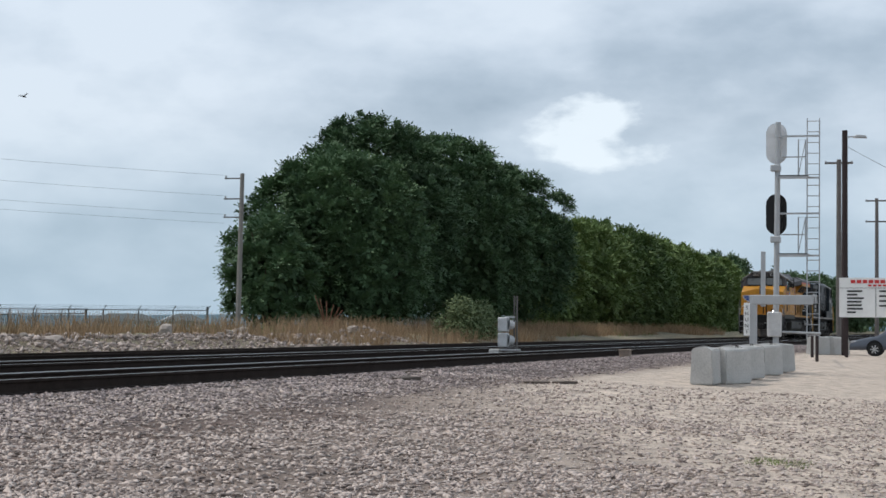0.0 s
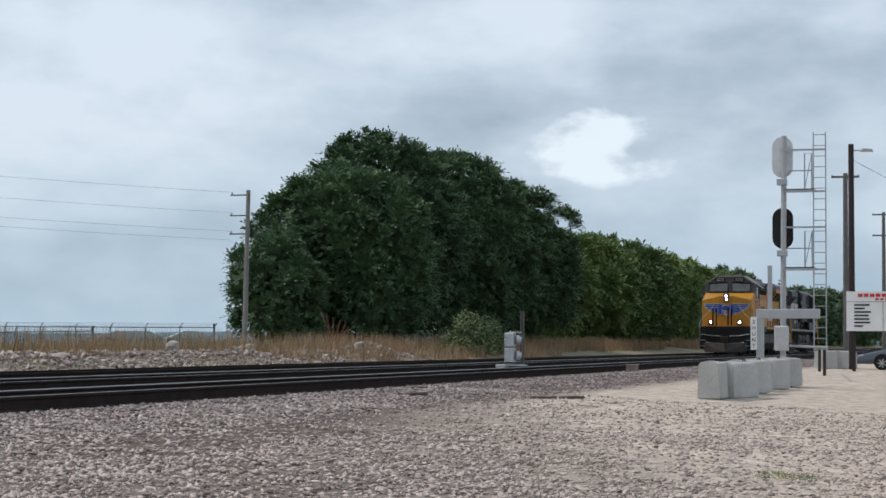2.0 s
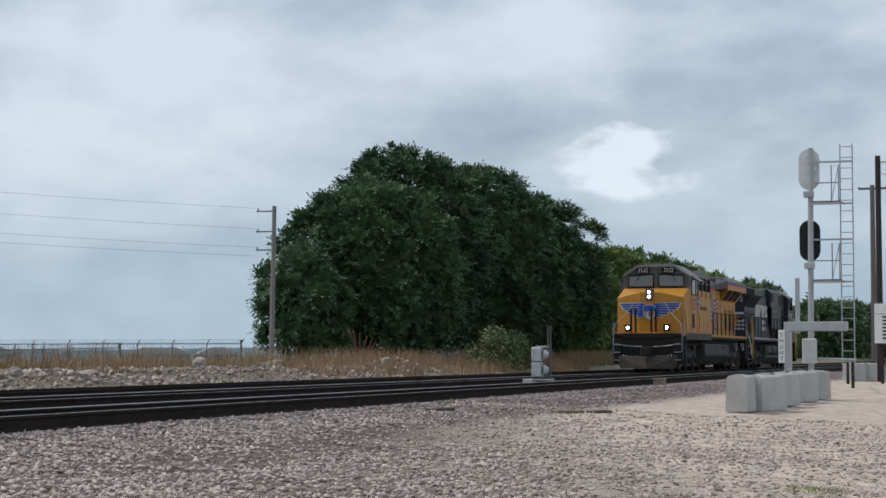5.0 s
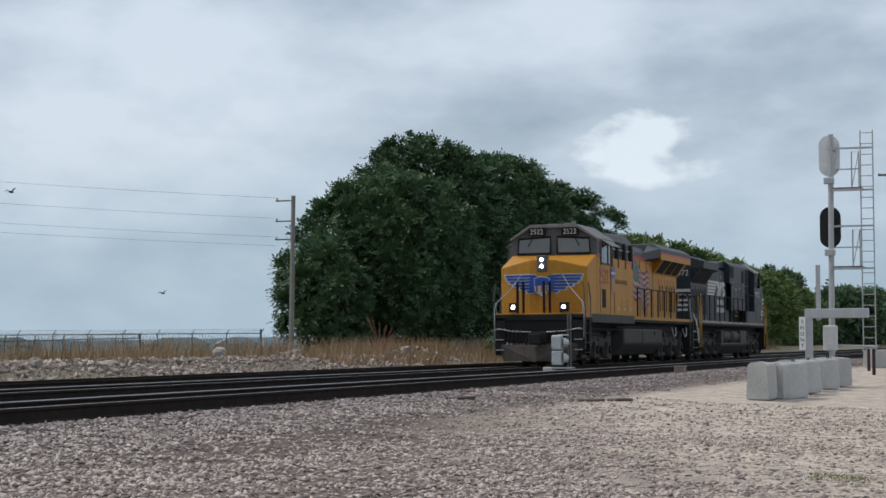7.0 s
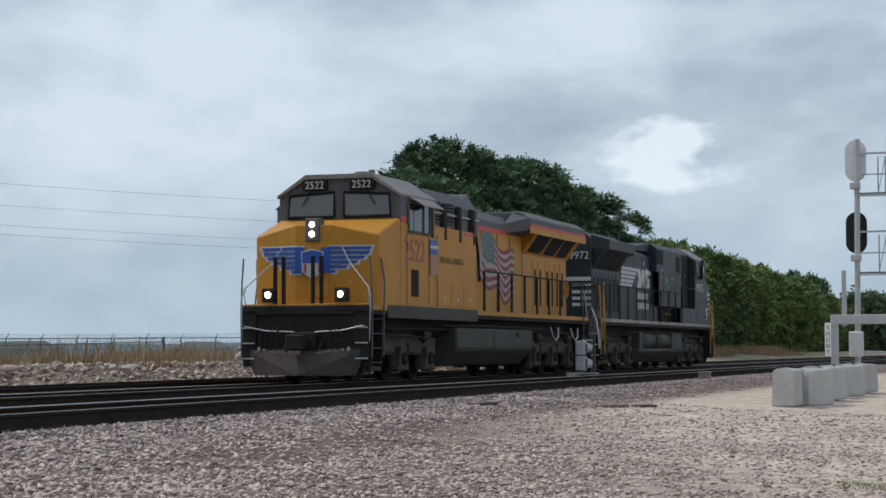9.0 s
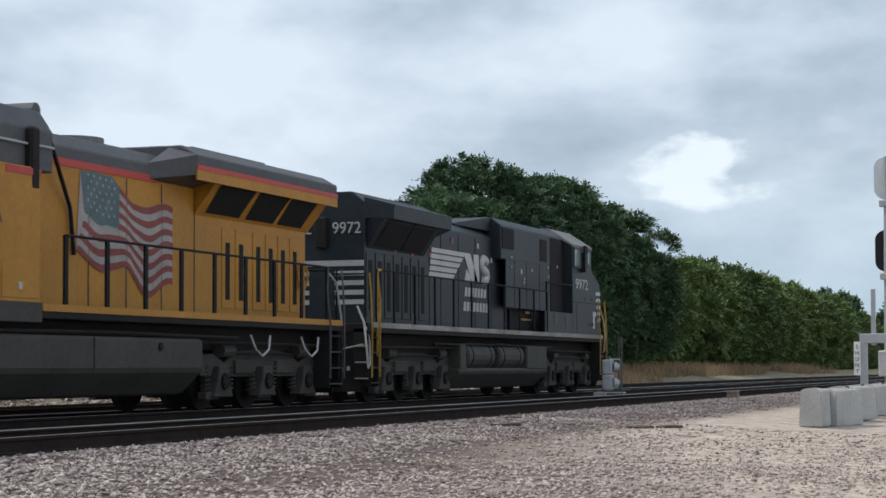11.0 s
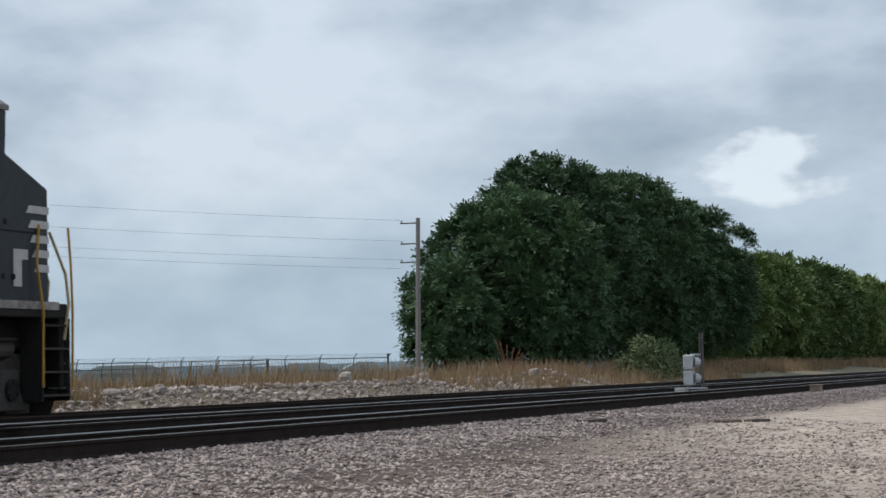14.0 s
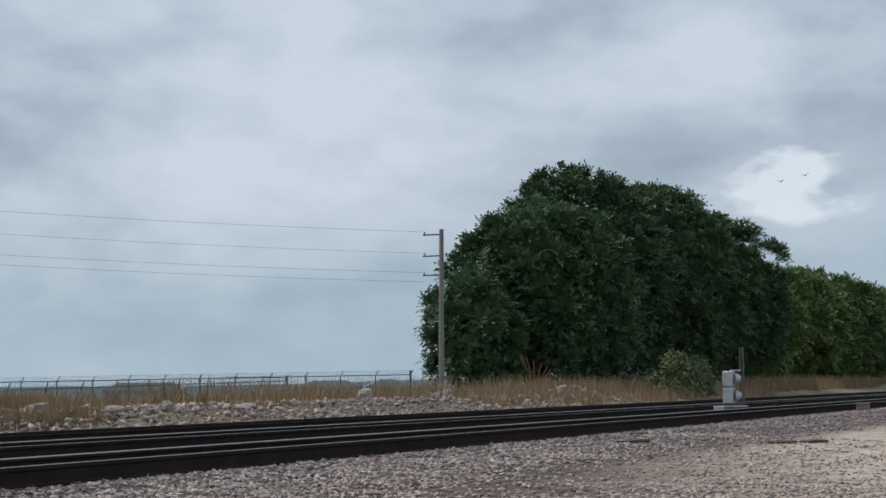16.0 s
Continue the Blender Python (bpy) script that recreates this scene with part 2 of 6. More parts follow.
# black parts and openings, also the flat sheets that stand in for shade
BLACKHOLE = mat("black_parts_and_shade", (0.008, 0.008, 0.009), 0.8, 0, 0.3, 5, 30, 0.1)
WORNRAIL = mat("worn_pale_handrail_paint", (0.46, 0.38, 0.22), 0.6, 0, 0.3, 3, 20, 0)
RAILYELLOW = mat("yellow_handrail_paint", (0.45, 0.25, 0.04), 0.5, 0, 0.2, 3, 20, 0)
SILLWHITE = mat("dusty_white_sill_stripe", (0.34, 0.31, 0.285), 0.8, 0, 0.75, 0.8, 12, 0)
LAMP = mat("lit_headlight_glass", (0.9, 0.9, 0.85), 0.3, 0, 0.05, 5, 30, 0, glow=9.0)
CARPAINT = mat("grey_car_paint", (0.10, 0.11, 0.13), 0.28, 0.5, 0.1, 1, 20, 0)
TYRE = mat("black_rubber", (0.02, 0.02, 0.02), 0.85, 0, 0.2, 4, 30, 0.1)
WIRE = mat("dull_wire", (0.10, 0.11, 0.12), 0.7, 0.3, 0.1, 1, 10, 0)
FENCEWIRE = mat("chain_link_wire", (0.13, 0.145, 0.15), 0.7, 0.4, 0.1, 1, 10, 0)
# wooded hills: the blue of distance haze is put into the colour
HILL = mat("haze_tinted_hills", (0.10, 0.165, 0.20), 1.0, 0, 0.25, 0.004, 0.03, 0)
METALROOF = mat("pale_metal_roofing", (0.45, 0.47, 0.48), 0.6, 0.1, 0.15, 0.5, 6, 0.1)


def glass(name, tint):
    m = bpy.data.materials.new(name)
    m.use_nodes = True
    b = m.node_tree.nodes["Principled BSDF"]
    b.inputs["Base Color"].default_value = (*tint, 1)
    b.inputs["Roughness"].default_value, b.inputs["Metallic"].default_value = 0.08, 0.0
    b.inputs["Specular IOR Level"].default_value = 0.9
    return m


GLASS = glass("dark_cab_glass", (0.03, 0.035, 0.035))
# windshield tint is raised to carry a pale reflection
PALEGLASS = glass("reflection_pale_glass", (0.10, 0.11, 0.11))


# ================= mesh helpers =================
def box(bm, x0, x1, y0, y1, z0, z1):
    v = [bm.verts.new((x, y, z)) for x in (x0, x1) for y in (y0, y1) for z in (z0, z1)]
    for f in ((0, 1, 3, 2), (4, 6, 7, 5), (0, 4, 5, 1), (2, 3, 7, 6), (0, 2, 6, 4), (1, 5, 7, 3)):
        bm.faces.new([v[i] for i in f])


def prism(bm, outline, axis, a, b):
    """An outline in the two other axes (in x, y, z order), drawn out along axis from a to b."""
    def place(p, d):
        q = list(p)
        q.insert("xyz".index(axis), d)
        return q
    lo, hi = [bm.verts.new(place(p, a)) for p in outline], [bm.verts.new(place(p, b)) for p in outline]
    k = len(outline)
    bm.faces.new(lo[::-1])
    bm.faces.new(hi)
    for i in range(k):
        bm.faces.new((lo[i], lo[(i + 1) % k], hi[(i + 1) % k], hi[i]))


def rod(bm, p, q, r, n=8, r2=None):
    p, q = Vector(p), Vector(q)
    d = (q - p).normalized()
    a = d.orthogonal().normalized()
    b = d.cross(a)
    r2 = r if r2 is None else r2
    lo, hi = [], []
    for i in range(n):
        w = a * math.cos(2 * math.pi * i / n) + b * math.sin(2 * math.pi * i / n)
        lo.append(bm.verts.new(p + w * r))
        hi.append(bm.verts.new(q + w * r2))
    for i in range(n):
        bm.faces.new((lo[i], lo[(i + 1) % n], hi[(i + 1) % n], hi[i]))
    bm.faces.new(lo[::-1])
    bm.faces.new(hi)


def pipe(bm, points, r, n=6):
    """A bent tube through the points."""
    pts = [Vector(q) for q in points]
    rings = []
    side = None
    for i, q in enumerate(pts):
        d = (pts[min(i + 1, len(pts) - 1)] - pts[max(i - 1, 0)])
        d = d.normalized() if d.length > 1e-6 else (pts[i] - pts[i - 1]).normalized()
        side = d.orthogonal().normalized() if side is None else (side - d * side.dot(d)).normalized()
        up = d.cross(side)
        rings.append([bm.verts.new(q + (side * math.cos(2 * math.pi * k / n) + up * math.sin(2 * math.pi * k / n)) * r) for k in range(n)])
    for a, b in zip(rings, rings[1:]):
        for k in range(n):
            bm.faces.new((a[k], a[(k + 1) % n], b[(k + 1) % n], b[k]))
    bm.faces.new(rings[0][::-1])
    bm.faces.new(rings[-1])


def hull(bm, verts, faces):
    v = [bm.verts.new(p) for p in verts]
    for f in faces:
        bm.faces.new([v[i] for i in f])


def part(name, bm, material, parent=None, label="", bevel=0.0, smooth=False):
    bmesh.ops.recalc_face_normals(bm, faces=bm.faces)
    if bevel:
        edges = [e for e in bm.edges if len(e.link_faces) == 2 and e.calc_face_angle(0) > 0.5]
        bmesh.ops.bevel(bm, geom=edges, offset=bevel, segments=1, affect="EDGES", clamp_overlap=True)
    me = bpy.data.meshes.new(name)
    bm.to_mesh(me)
    bm.free()
    me.materials.append(material)
    if smooth:
        me.shade_smooth()
    ob = new(name, me)
    if parent:
        ob.parent = parent
    if label:
        tagged(ob, label)
    return ob


def made(name, build, material, parent=None, label="", bevel=0.0, smooth=False):
    bm = bmesh.new()
    build(bm)
    return part(name, bm, material, parent, label, bevel, smooth)


def boxes(name, dims, material, parent=None, label="", bevel=0.0):
    bm = bmesh.new()
    for d in dims:
        box(bm, *d)
    return part(name, bm, material, parent, label, bevel)


def bulk(name, verts, faces, material, parent=None):
    """Many loose faces from arrays, as one mesh."""
    me = bpy.data.meshes.new(name)
    verts, faces = np.asarray(verts, np.float32), np.asarray(faces, np.int32)
    n, k = faces.shape
    me.vertices.add(len(verts))
    me.vertices.foreach_set("co", verts.ravel())
    me.loops.add(n * k)
    me.loops.foreach_set("vertex_index", faces.ravel())
    me.polygons.add(n)
    me.polygons.foreach_set("loop_start", np.arange(0, n * k, k, dtype=np.int32))
    me.update(calc_edges=True)
    me.materials.append(material)
    ob = new(name, me)
    if parent:
        ob.parent = parent
    return ob


def thing(name, label, category, m=None, group="", kind=""):
    ob = new(name)
    tagged(ob, label, category, group, kind)
    if m is not None:
        ob.matrix_basis = m
    return ob


def lettering(text, size, material, m, parent, label, squeeze=1.0):
    """Letters of the built-in font as a thin mesh, standing in the xz plane of m."""
    cu = bpy.data.curves.new("letters", "FONT")
    cu.body, cu.size, cu.extrude, cu.align_x = text, size, 0.004, "CENTER"
    tmp = new("letters", cu)
    bpy.context.view_layer.update()
    me = bpy.data.meshes.new_from_object(tmp.evaluated_get(bpy.context.evaluated_depsgraph_get()))
    bpy.data.objects.remove(tmp)
    me.materials.clear()
    me.materials.append(material)
    ob = new("number_lettering", me)
    ob.parent = parent
    ob.matrix_basis = m @ Matrix.Diagonal((squeeze, 1, 1, 1))
    me.transform(Matrix.Diagonal((squeeze, 1, 1, 1)))
    ob.matrix_basis = m
    return tagged(ob, label)


def ground_z(x, y):
    """Height of the ground: the lot rises to the tracks, a low bank follows them and falls away behind."""
    if y < -5.8:
        return max(-1.1, -0.2 - 0.06 * (-5.8 - y))
    if y < 5.6:
        return -0.2
    if y < 10:
        return -0.2 + 0.55 * (y - 5.6) / 4.4
    if y < 18:
        return 0.35
    return max(-1.2, 0.35 - 0.13 * (y - 18))


rng = np.random.default_rng(7)


# ================= ground =================
def build_ground():
    xs = np.concatenate([np.linspace(-900, -70, 12), np.arange(-60, 60, 0.8), np.arange(60, 260, 5), np.linspace(270, 4500, 24)])
    ys = np.concatenate([np.linspace(-2500, -40, 12), np.arange(-32, 26, 0.5), np.arange(27, 120, 6), np.linspace(130, 4500, 22)])
    gx, gy = np.meshgrid(xs, ys, indexing="ij")
    z = np.vectorize(ground_z)(gx, gy)
    for i, x in enumerate(xs):
        for j, y in enumerate(ys):
            if -60 <= x <= 60 and -32 <= y <= -6:
                z[i, j] += 0.05 * noise.noise((x * 0.35, y * 0.35, 0)) + 0.02 * noise.noise((x * 1.7, y * 1.7, 3))
            elif -60 <= x <= 260 and 7 <= y <= 40:
                z[i, j] += 0.12 * noise.noise((x * 0.3, y * 0.3, 8))
    ny = len(ys)
    idx = np.arange(len(xs) * ny).reshape(len(xs), ny)
    faces = np.stack([idx[:-1, :-1], idx[1:, :-1], idx[1:, 1:], idx[:-1, 1:]], -1).reshape(-1, 4)
    ob = bulk("ground", np.stack([gx, gy, z], -1).reshape(-1, 3), faces, GROUND)
    tagged(ob, "pale gravel lot, grey ballast and dry soil", "ground", kind="structure")


build_ground()


def stones(name, count, place, low, high, material, label):
    """Angular stones lying on the ground, one mesh."""
    p = place(count)
    count = len(p)
    size = rng.uniform(low, high, count) ** 1.0
    base = np.array([(1, 0, 0), (0, 1, 0), (-1, 0, 0), (0, -1, 0), (0, 0, 1), (0, 0, -0.6)], float)
    v = base[None] * rng.uniform(0.6, 1.15, (count, 6, 1)) + rng.normal(0, 0.22, (count, 6, 3))
    v *= rng.uniform(0.6, 1.4, (count, 1, 3)) * np.array([1.4, 0.82, 0.46])
    ang = rng.uniform(0, 2 * np.pi, count)
    tilt = rng.normal(0, 0.6, count)
    c, s = np.cos(ang)[:, None], np.sin(ang)[:, None]
    ct, st = np.cos(tilt)[:, None], np.sin(tilt)[:, None]
    y2, z2 = v[..., 1] * ct - v[..., 2] * st, v[..., 1] * st + v[..., 2] * ct
    v = np.stack([v[..., 0] * c - y2 * s, v[..., 0] * s + y2 * c, z2], -1) * (size / 2)[:, None, None]
    v += p[:, None]
    v[..., 2] += (size * 0.12)[:, None]
    tri = np.array([(0, 1, 4), (1, 2, 4), (2, 3, 4), (3, 0, 4), (1, 0, 5), (2, 1, 5), (3, 2, 5), (0, 3, 5)])
    f = tri[None] + 6 * np.arange(count)[:, None, None]
    ob = bulk(name, v.reshape(-1, 3), f.reshape(-1, 3), material)
    return tagged(ob, label, "gravel", kind="stuff")


def on_ground(x, y):
    z = np.array([ground_z(a, b) + (0.05 * noise.noise((a * 0.35, b * 0.35, 0)) + 0.02 * noise.noise((a * 1.7, b * 1.7, 3)) if b < -6 else 0) for a, b in zip(x, y)])
    return np.stack([x, y, z], 1)


def lot_places(n):
    """Denser towards the near end of the lot; bare sandy patches are left."""
    r = 9 + 31 * rng.random(n) ** 1.5
    a = np.radians(rng.uniform(-2, 36, n))
    x, y = -37.5 + r * np.cos(a), -16.4 + r * np.sin(a)
    patch = np.array([noise.noise((u * 0.22, v * 0.5, 5)) for u, v in zip(x, y)])
    bare = np.exp(-((y + 8.3 - 0.04 * (x + 12)) / 0.55) ** 2) * np.clip((x + 21) / 5, 0, 1) * np.clip((2 - x) / 8, 0, 1)
    patch = patch + 0.62 * bare
    keep = (y < -6.0) & (rng.random(n) < np.clip(0.72 - 1.0 * patch - 0.5 * np.clip((x - 2.6 * y - 12) / 10, 0, 1) * (y < -8), 0.30, 1))
    return on_ground(x[keep], y[keep])


def bed_places(n):
    x = -34 + 110 * rng.random(n) ** 1.6
    y = rng.uniform(-8.2, -5.0, n)
    keep = rng.random(n) < np.clip((y + 8.6) / 2.0, 0.1, 1)
    return on_ground(x[keep], y[keep])


def between_places(n):
    x = -34 + 110 * rng.random(n) ** 1.5
    y = rng.uniform(-5.0, 6.2, n)
    return on_ground(x, y)


stones("lot_gravel", 150000, lot_places, 0.025, 0.075, GRAVEL, "loose pale crushed stone on the lot")
stones("track_ballast", 42000, bed_places, 0.035, 0.085, BALLAST, "grey crushed stone ballast beside the rails")
# brown ballast with the shade of the rail sides put into its colour
stones("dark_ballast", 9000, between_places, 0.03, 0.06, mat("shade_dark_ballast", (0.085, 0.072, 0.065), 0.9, second=(0.03, 0.025, 0.023), island=True), "dark brown ballast between the rails, darkened for rail shade")


# ================= tracks =================
def rail_outline(y):
    return [(y - 0.07, -0.185), (y + 0.07, -0.185), (y + 0.07, -0.172), (y + 0.012, -0.155), (y + 0.010, -0.05), (y + 0.036, -0.035), (y + 0.036, -0.006), (y + 0.03, 0.0),
            (y - 0.03, 0.0), (y - 0.036, -0.006), (y - 0.036, -0.035), (y - 0.010, -0.05), (y - 0.012, -0.155), (y - 0.07, -0.172)]


tie_mesh = None


def build_track(name, centre, label, shiny, ties):
    global tie_mesh
    track = thing(name, label, "railway track", kind="structure")
    for side in (-0.7535, 0.7535):
        rail = made("rail", lambda bm: prism(bm, rail_outline(centre + side), "x", -160, 900), RUST_RAIL, track)
        if shiny:
            g = -1 if side > 0 else 1
            y = centre + side
            made("running_surface", lambda bm: prism(bm, [(y + g * 0.038, -0.009), (y + g * 0.038, -0.002), (y + g * 0.030, 0.003), (y - g * 0.024, 0.003), (y - g * 0.024, -0.004), (y + g * 0.02, -0.004)], "x", -160, 900), SHINY_RAIL, rail, "polished steel running surface")
    if tie_mesh is None:
        bm = bmesh.new()
        box(bm, -0.11, 0.11, -1.3, 1.3, -0.09, 0.09)
        bmesh.ops.bevel(bm, geom=list(bm.edges), offset=0.012, segments=1, affect="EDGES")
        tie_mesh = bpy.data.meshes.new("tie")
        bm.to_mesh(tie_mesh)
        bm.free()
        tie_mesh.materials.append(TIE)
    for i in range(ties):
        ob = new("tie", tie_mesh)
        ob.parent = track
        ob.matrix_basis = pose(-34 + 0.55 * i, centre + rng.uniform(-0.04, 0.04), -0.278 + rng.uniform(-0.006, 0.004), 0, 0, rng.uniform(-1, 1))


build_track("railway_track_1", -4.27, "steel rails on wooden ties in grey ballast", True, 200)
build_track("railway_track_2", 0.0, "steel rails that carry the train", True, 200)
build_track("railway_track_3", 4.27, "rusty unused steel rails", False, 150)


# ================= trees =================
def leaf_cloud(centres, spread, per, size, lift=0.3, middle=None, half=None):
    """Diamond leaves in clumps round the centres; each lies roughly along the skin of its clump."""
    n = len(centres) * per
    out = rng.normal(0, 1, (n, 3))
    c = np.repeat(centres, per, 0) + out * np.repeat(spread, per)[:, None] * np.array([1, 1, 0.8])
    face = 0.55 * out + np.array([0, 0, lift]) + rng.normal(0, 0.4, (n, 3))
    if middle is not None:
        face += 0.8 * (c - middle) / half
    face /= np.linalg.norm(face, axis=1)[:, None]
    u = np.cross(face, rng.normal(0, 1, (n, 3)))
    u /= np.linalg.norm(u, axis=1)[:, None]
    w = np.cross(face, u)
    L = (size * rng.uniform(0.6, 1.3, n))[:, None]
    v = np.stack([c - u * L * 0.5, c + w * L * 0.3, c + u * L * 0.5, c - w * L * 0.3], 1)
    return v.reshape(-1, 3), np.arange(4 * n).reshape(n, 4)


def fronds(tips, outs, per, leaflets, length, width):
    """Rosettes of drooping compound leaves at the twig tips, each leaf two rows of leaflets."""
    n = len(tips)
    o = outs / np.linalg.norm(outs, axis=1)[:, None]
    a = np.cross(o, rng.normal(0, 1, (n, 3)))
    a /= np.linalg.norm(a, axis=1)[:, None]
    b = np.cross(o, a)
    phi = (2 * np.pi * np.arange(per) / per)[None] + rng.uniform(0, 6.28, (n, 1)) + rng.normal(0, 0.25, (n, per))
    splay = np.radians(rng.uniform(10, 74, (n, per)))
    way = o[:, None] * np.cos(splay)[..., None] + (a[:, None] * np.cos(phi)[..., None] + b[:, None] * np.sin(phi)[..., None]) * np.sin(splay)[..., None]
    side = np.cross(way, np.array([0, 0, 1.0]) + 0.35 * rng.normal(0, 1, way.shape))
    side /= np.maximum(1e-3, np.linalg.norm(side, axis=2))[..., None]
    long = (length * rng.uniform(0.65, 1.25, (n, per)))[..., None, None]
    t = np.linspace(0.22, 1.0, leaflets)[None, None, :, None]
    hand = np.where(np.arange(leaflets) % 2, 1.0, -1.0)[None, None, :, None]
    hand = np.where(np.arange(leaflets)[None, None, :, None] == leaflets - 1, 0.0, hand)
    w = width * rng.uniform(0.75, 1.25, (n, per, leaflets, 1))
    c = tips[:, None, None] + way[:, :, None] * long * t - np.array([0, 0, 1.0]) * long * 0.22 * t * t
    e = side[:, :, None] * hand + way[:, :, None] * 0.7 + 0.15 * rng.normal(0, 1, c.shape) - np.array([0, 0, 0.22])
    e /= np.linalg.norm(e, axis=3)[..., None]
    up = np.cross(side, way)[:, :, None] + 0.25 * rng.normal(0, 1, c.shape)
    f = np.cross(up, e)
    f /= np.maximum(1e-3, np.linalg.norm(f, axis=3))[..., None]
    c = c + e * w * 0.5
    v = np.stack([c - e * w * 0.5, c + f * w * 0.23, c + e * w * 0.5, c - f * w * 0.23], 3).reshape(-1, 3)
    return v, np.arange(len(v)).reshape(-1, 4)


def tree(x, y, height, radius, boughs, per, sprays, leaflets, length, width, material, label, group="trees along the track", name="tree"):
    z0 = ground_z(x, y)
    t = thing(name, label, "tree", pose(x, y, z0), group)

    def wood(bm):
        rod(bm, (0, 0, -0.2), (0.1, 0.1, height * 0.3), 0.24, 8, 0.17)
        for k in range(9):
            a = 2 * math.pi * k / 9 + rng.uniform(-0.3, 0.3)
            q = Vector((math.cos(a) * radius * rng.uniform(0.4, 0.75), math.sin(a) * radius * rng.uniform(0.4, 0.75), height * rng.uniform(0.45, 0.85)))
            mid = Vector((0.1, 0.1, height * 0.3)) * 0.6 + q * 0.4
            rod(bm, (0.05, 0.05, height * rng.uniform(0.08, 0.3)), mid, 0.11, 6, 0.07)
            rod(bm, mid, q, 0.07, 6, 0.02)
    made("trunk", wood, BARK, t, "brown trunk with limbs")
    mid, half = np.array([0, 0, height * 0.46]), np.array([radius, radius, height * 0.54])
    seed = rng.uniform(0, 50)
    k = np.arange(boughs) + 0.5
    zz, turn = 1 - 1.75 * k / boughs, k * 2.39996 + seed
    flat = np.sqrt(np.maximum(0.05, 1 - zz * zz))
    u = np.stack([np.cos(turn) * flat, np.sin(turn) * flat, zz], 1) + rng.normal(0, 0.06, (boughs, 3))
    u /= np.linalg.norm(u, axis=1)[:, None]
    size = rng.uniform(0.17, 0.30, boughs) * radius
    lump = np.array([0.93 + 0.11 * noise.noise((p * 1.8 + seed, q * 1.8, r * 1.8)) for p, q, r in u])
    bough = u * (half * lump[:, None] - size[:, None]) + mid
    bough[:, 2] = np.maximum(bough[:, 2], 0.35)
    w = rng.normal(0, 1, (boughs, per, 3)) + 1.05 * u[:, None] + np.array([0, 0, 0.5])
    w /= np.linalg.norm(w, axis=2)[..., None]
    tips = (bough[:, None] + w * size[:, None, None] * rng.uniform(0.55, 1.05, (boughs, per, 1))).reshape(-1, 3)
    tips[:, 2] = np.maximum(tips[:, 2], 0.25)
    outs = (0.8 * w + 0.45 * u[:, None] + np.array([0, 0, 0.45])).reshape(-1, 3)
    v, f = fronds(tips, outs, sprays, leaflets, length, width)
    # the shaded inside
    core = rng.normal(0, 1, (boughs * 90, 3))
    core *= (rng.uniform(0.2, 0.80, len(core)) / np.linalg.norm(core, axis=1))[:, None]
    v3, f3 = leaf_cloud(core * half + mid, np.full(len(core), 0.2), 1, width * 2.2, 0.2, mid, half)
    v, f = np.concatenate([v, v3]), np.concatenate([f, f3 + len(v)])
    v[:, 2] = np.maximum(v[:, 2], -0.1)
    tagged(bulk("crown", v, f, material, t), "dense leafy crown with ragged outline")
    return t


BIG = "large dense dark green broadleaf tree beside the track"
for x, y, h, r, k in ((57.5, 15.2, 9.2, 4.9, 58), (66.9, 16.1, 12.0, 4.9, 58), (75.6, 14.6, 11.7, 5.0, 56), (86.0, 14.0, 10.9, 5.0, 52)):
    tree(x, y, h, r, k, 21, 8, 8, 0.62, 0.21, LEAF, BIG)
tree(50.6, 16.2, 5.6, 2.3, 20, 15, 8, 8, 0.55, 0.19, LEAF, "small dark green tree at the foot of the larger one")
tree(55.4, 12.8, 4.3, 2.1, 18, 15, 8, 8, 0.5, 0.18, LEAF, "small dark green tree at the foot of the larger one")
for x, y, h, r, m in ((101.5, 15.6, 8.6, 4.2, LEAF_PALE), (108.9, 14.3, 8.6, 4.4, LEAF_PALE), (117.0, 14.3, 8.4, 3.8, LEAF_PALE), (125.1, 14.5, 9.0, 4.4, LEAF_PALE), (134.8, 14.7, 8.4, 4.1, LEAF_PALE), (144.5, 14.9, 8.8, 4.4, LEAF_PALE), (152.1, 14.9, 8.4, 3.6, LEAF_PALE), (161.8, 15.4, 9.0, 4.8, LEAF_PALE), (173.7, 15.4, 8.2, 4.8, LEAF_PALE), (186.7, 15.9, 8.3, 5.2, LEAF_PALE), (203.9, 16.5, 7.6, 5.7, LEAF_PALE), (223.4, 17.5, 7.4, 6.1, LEAF_PALE)):
    tree(x, y, h, r, 36, 16, 6, 6, 0.75, 0.31, m, "bushy green tree in the row beside the track")
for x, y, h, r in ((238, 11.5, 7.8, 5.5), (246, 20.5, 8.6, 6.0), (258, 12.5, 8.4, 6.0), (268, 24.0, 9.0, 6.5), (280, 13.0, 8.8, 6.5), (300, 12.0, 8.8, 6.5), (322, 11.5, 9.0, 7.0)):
    tree(x, y, h, r, 30, 12, 6, 5, 0.95, 0.46, LEAF_HAZE, "distant green tree beside the line, leaves paled for haze")
tree(222, 18.5, 10.4, 4.2, 24, 14, 6, 5, 0.9, 0.5, LEAF_HAZE, "tall distant tree standing above the woods")


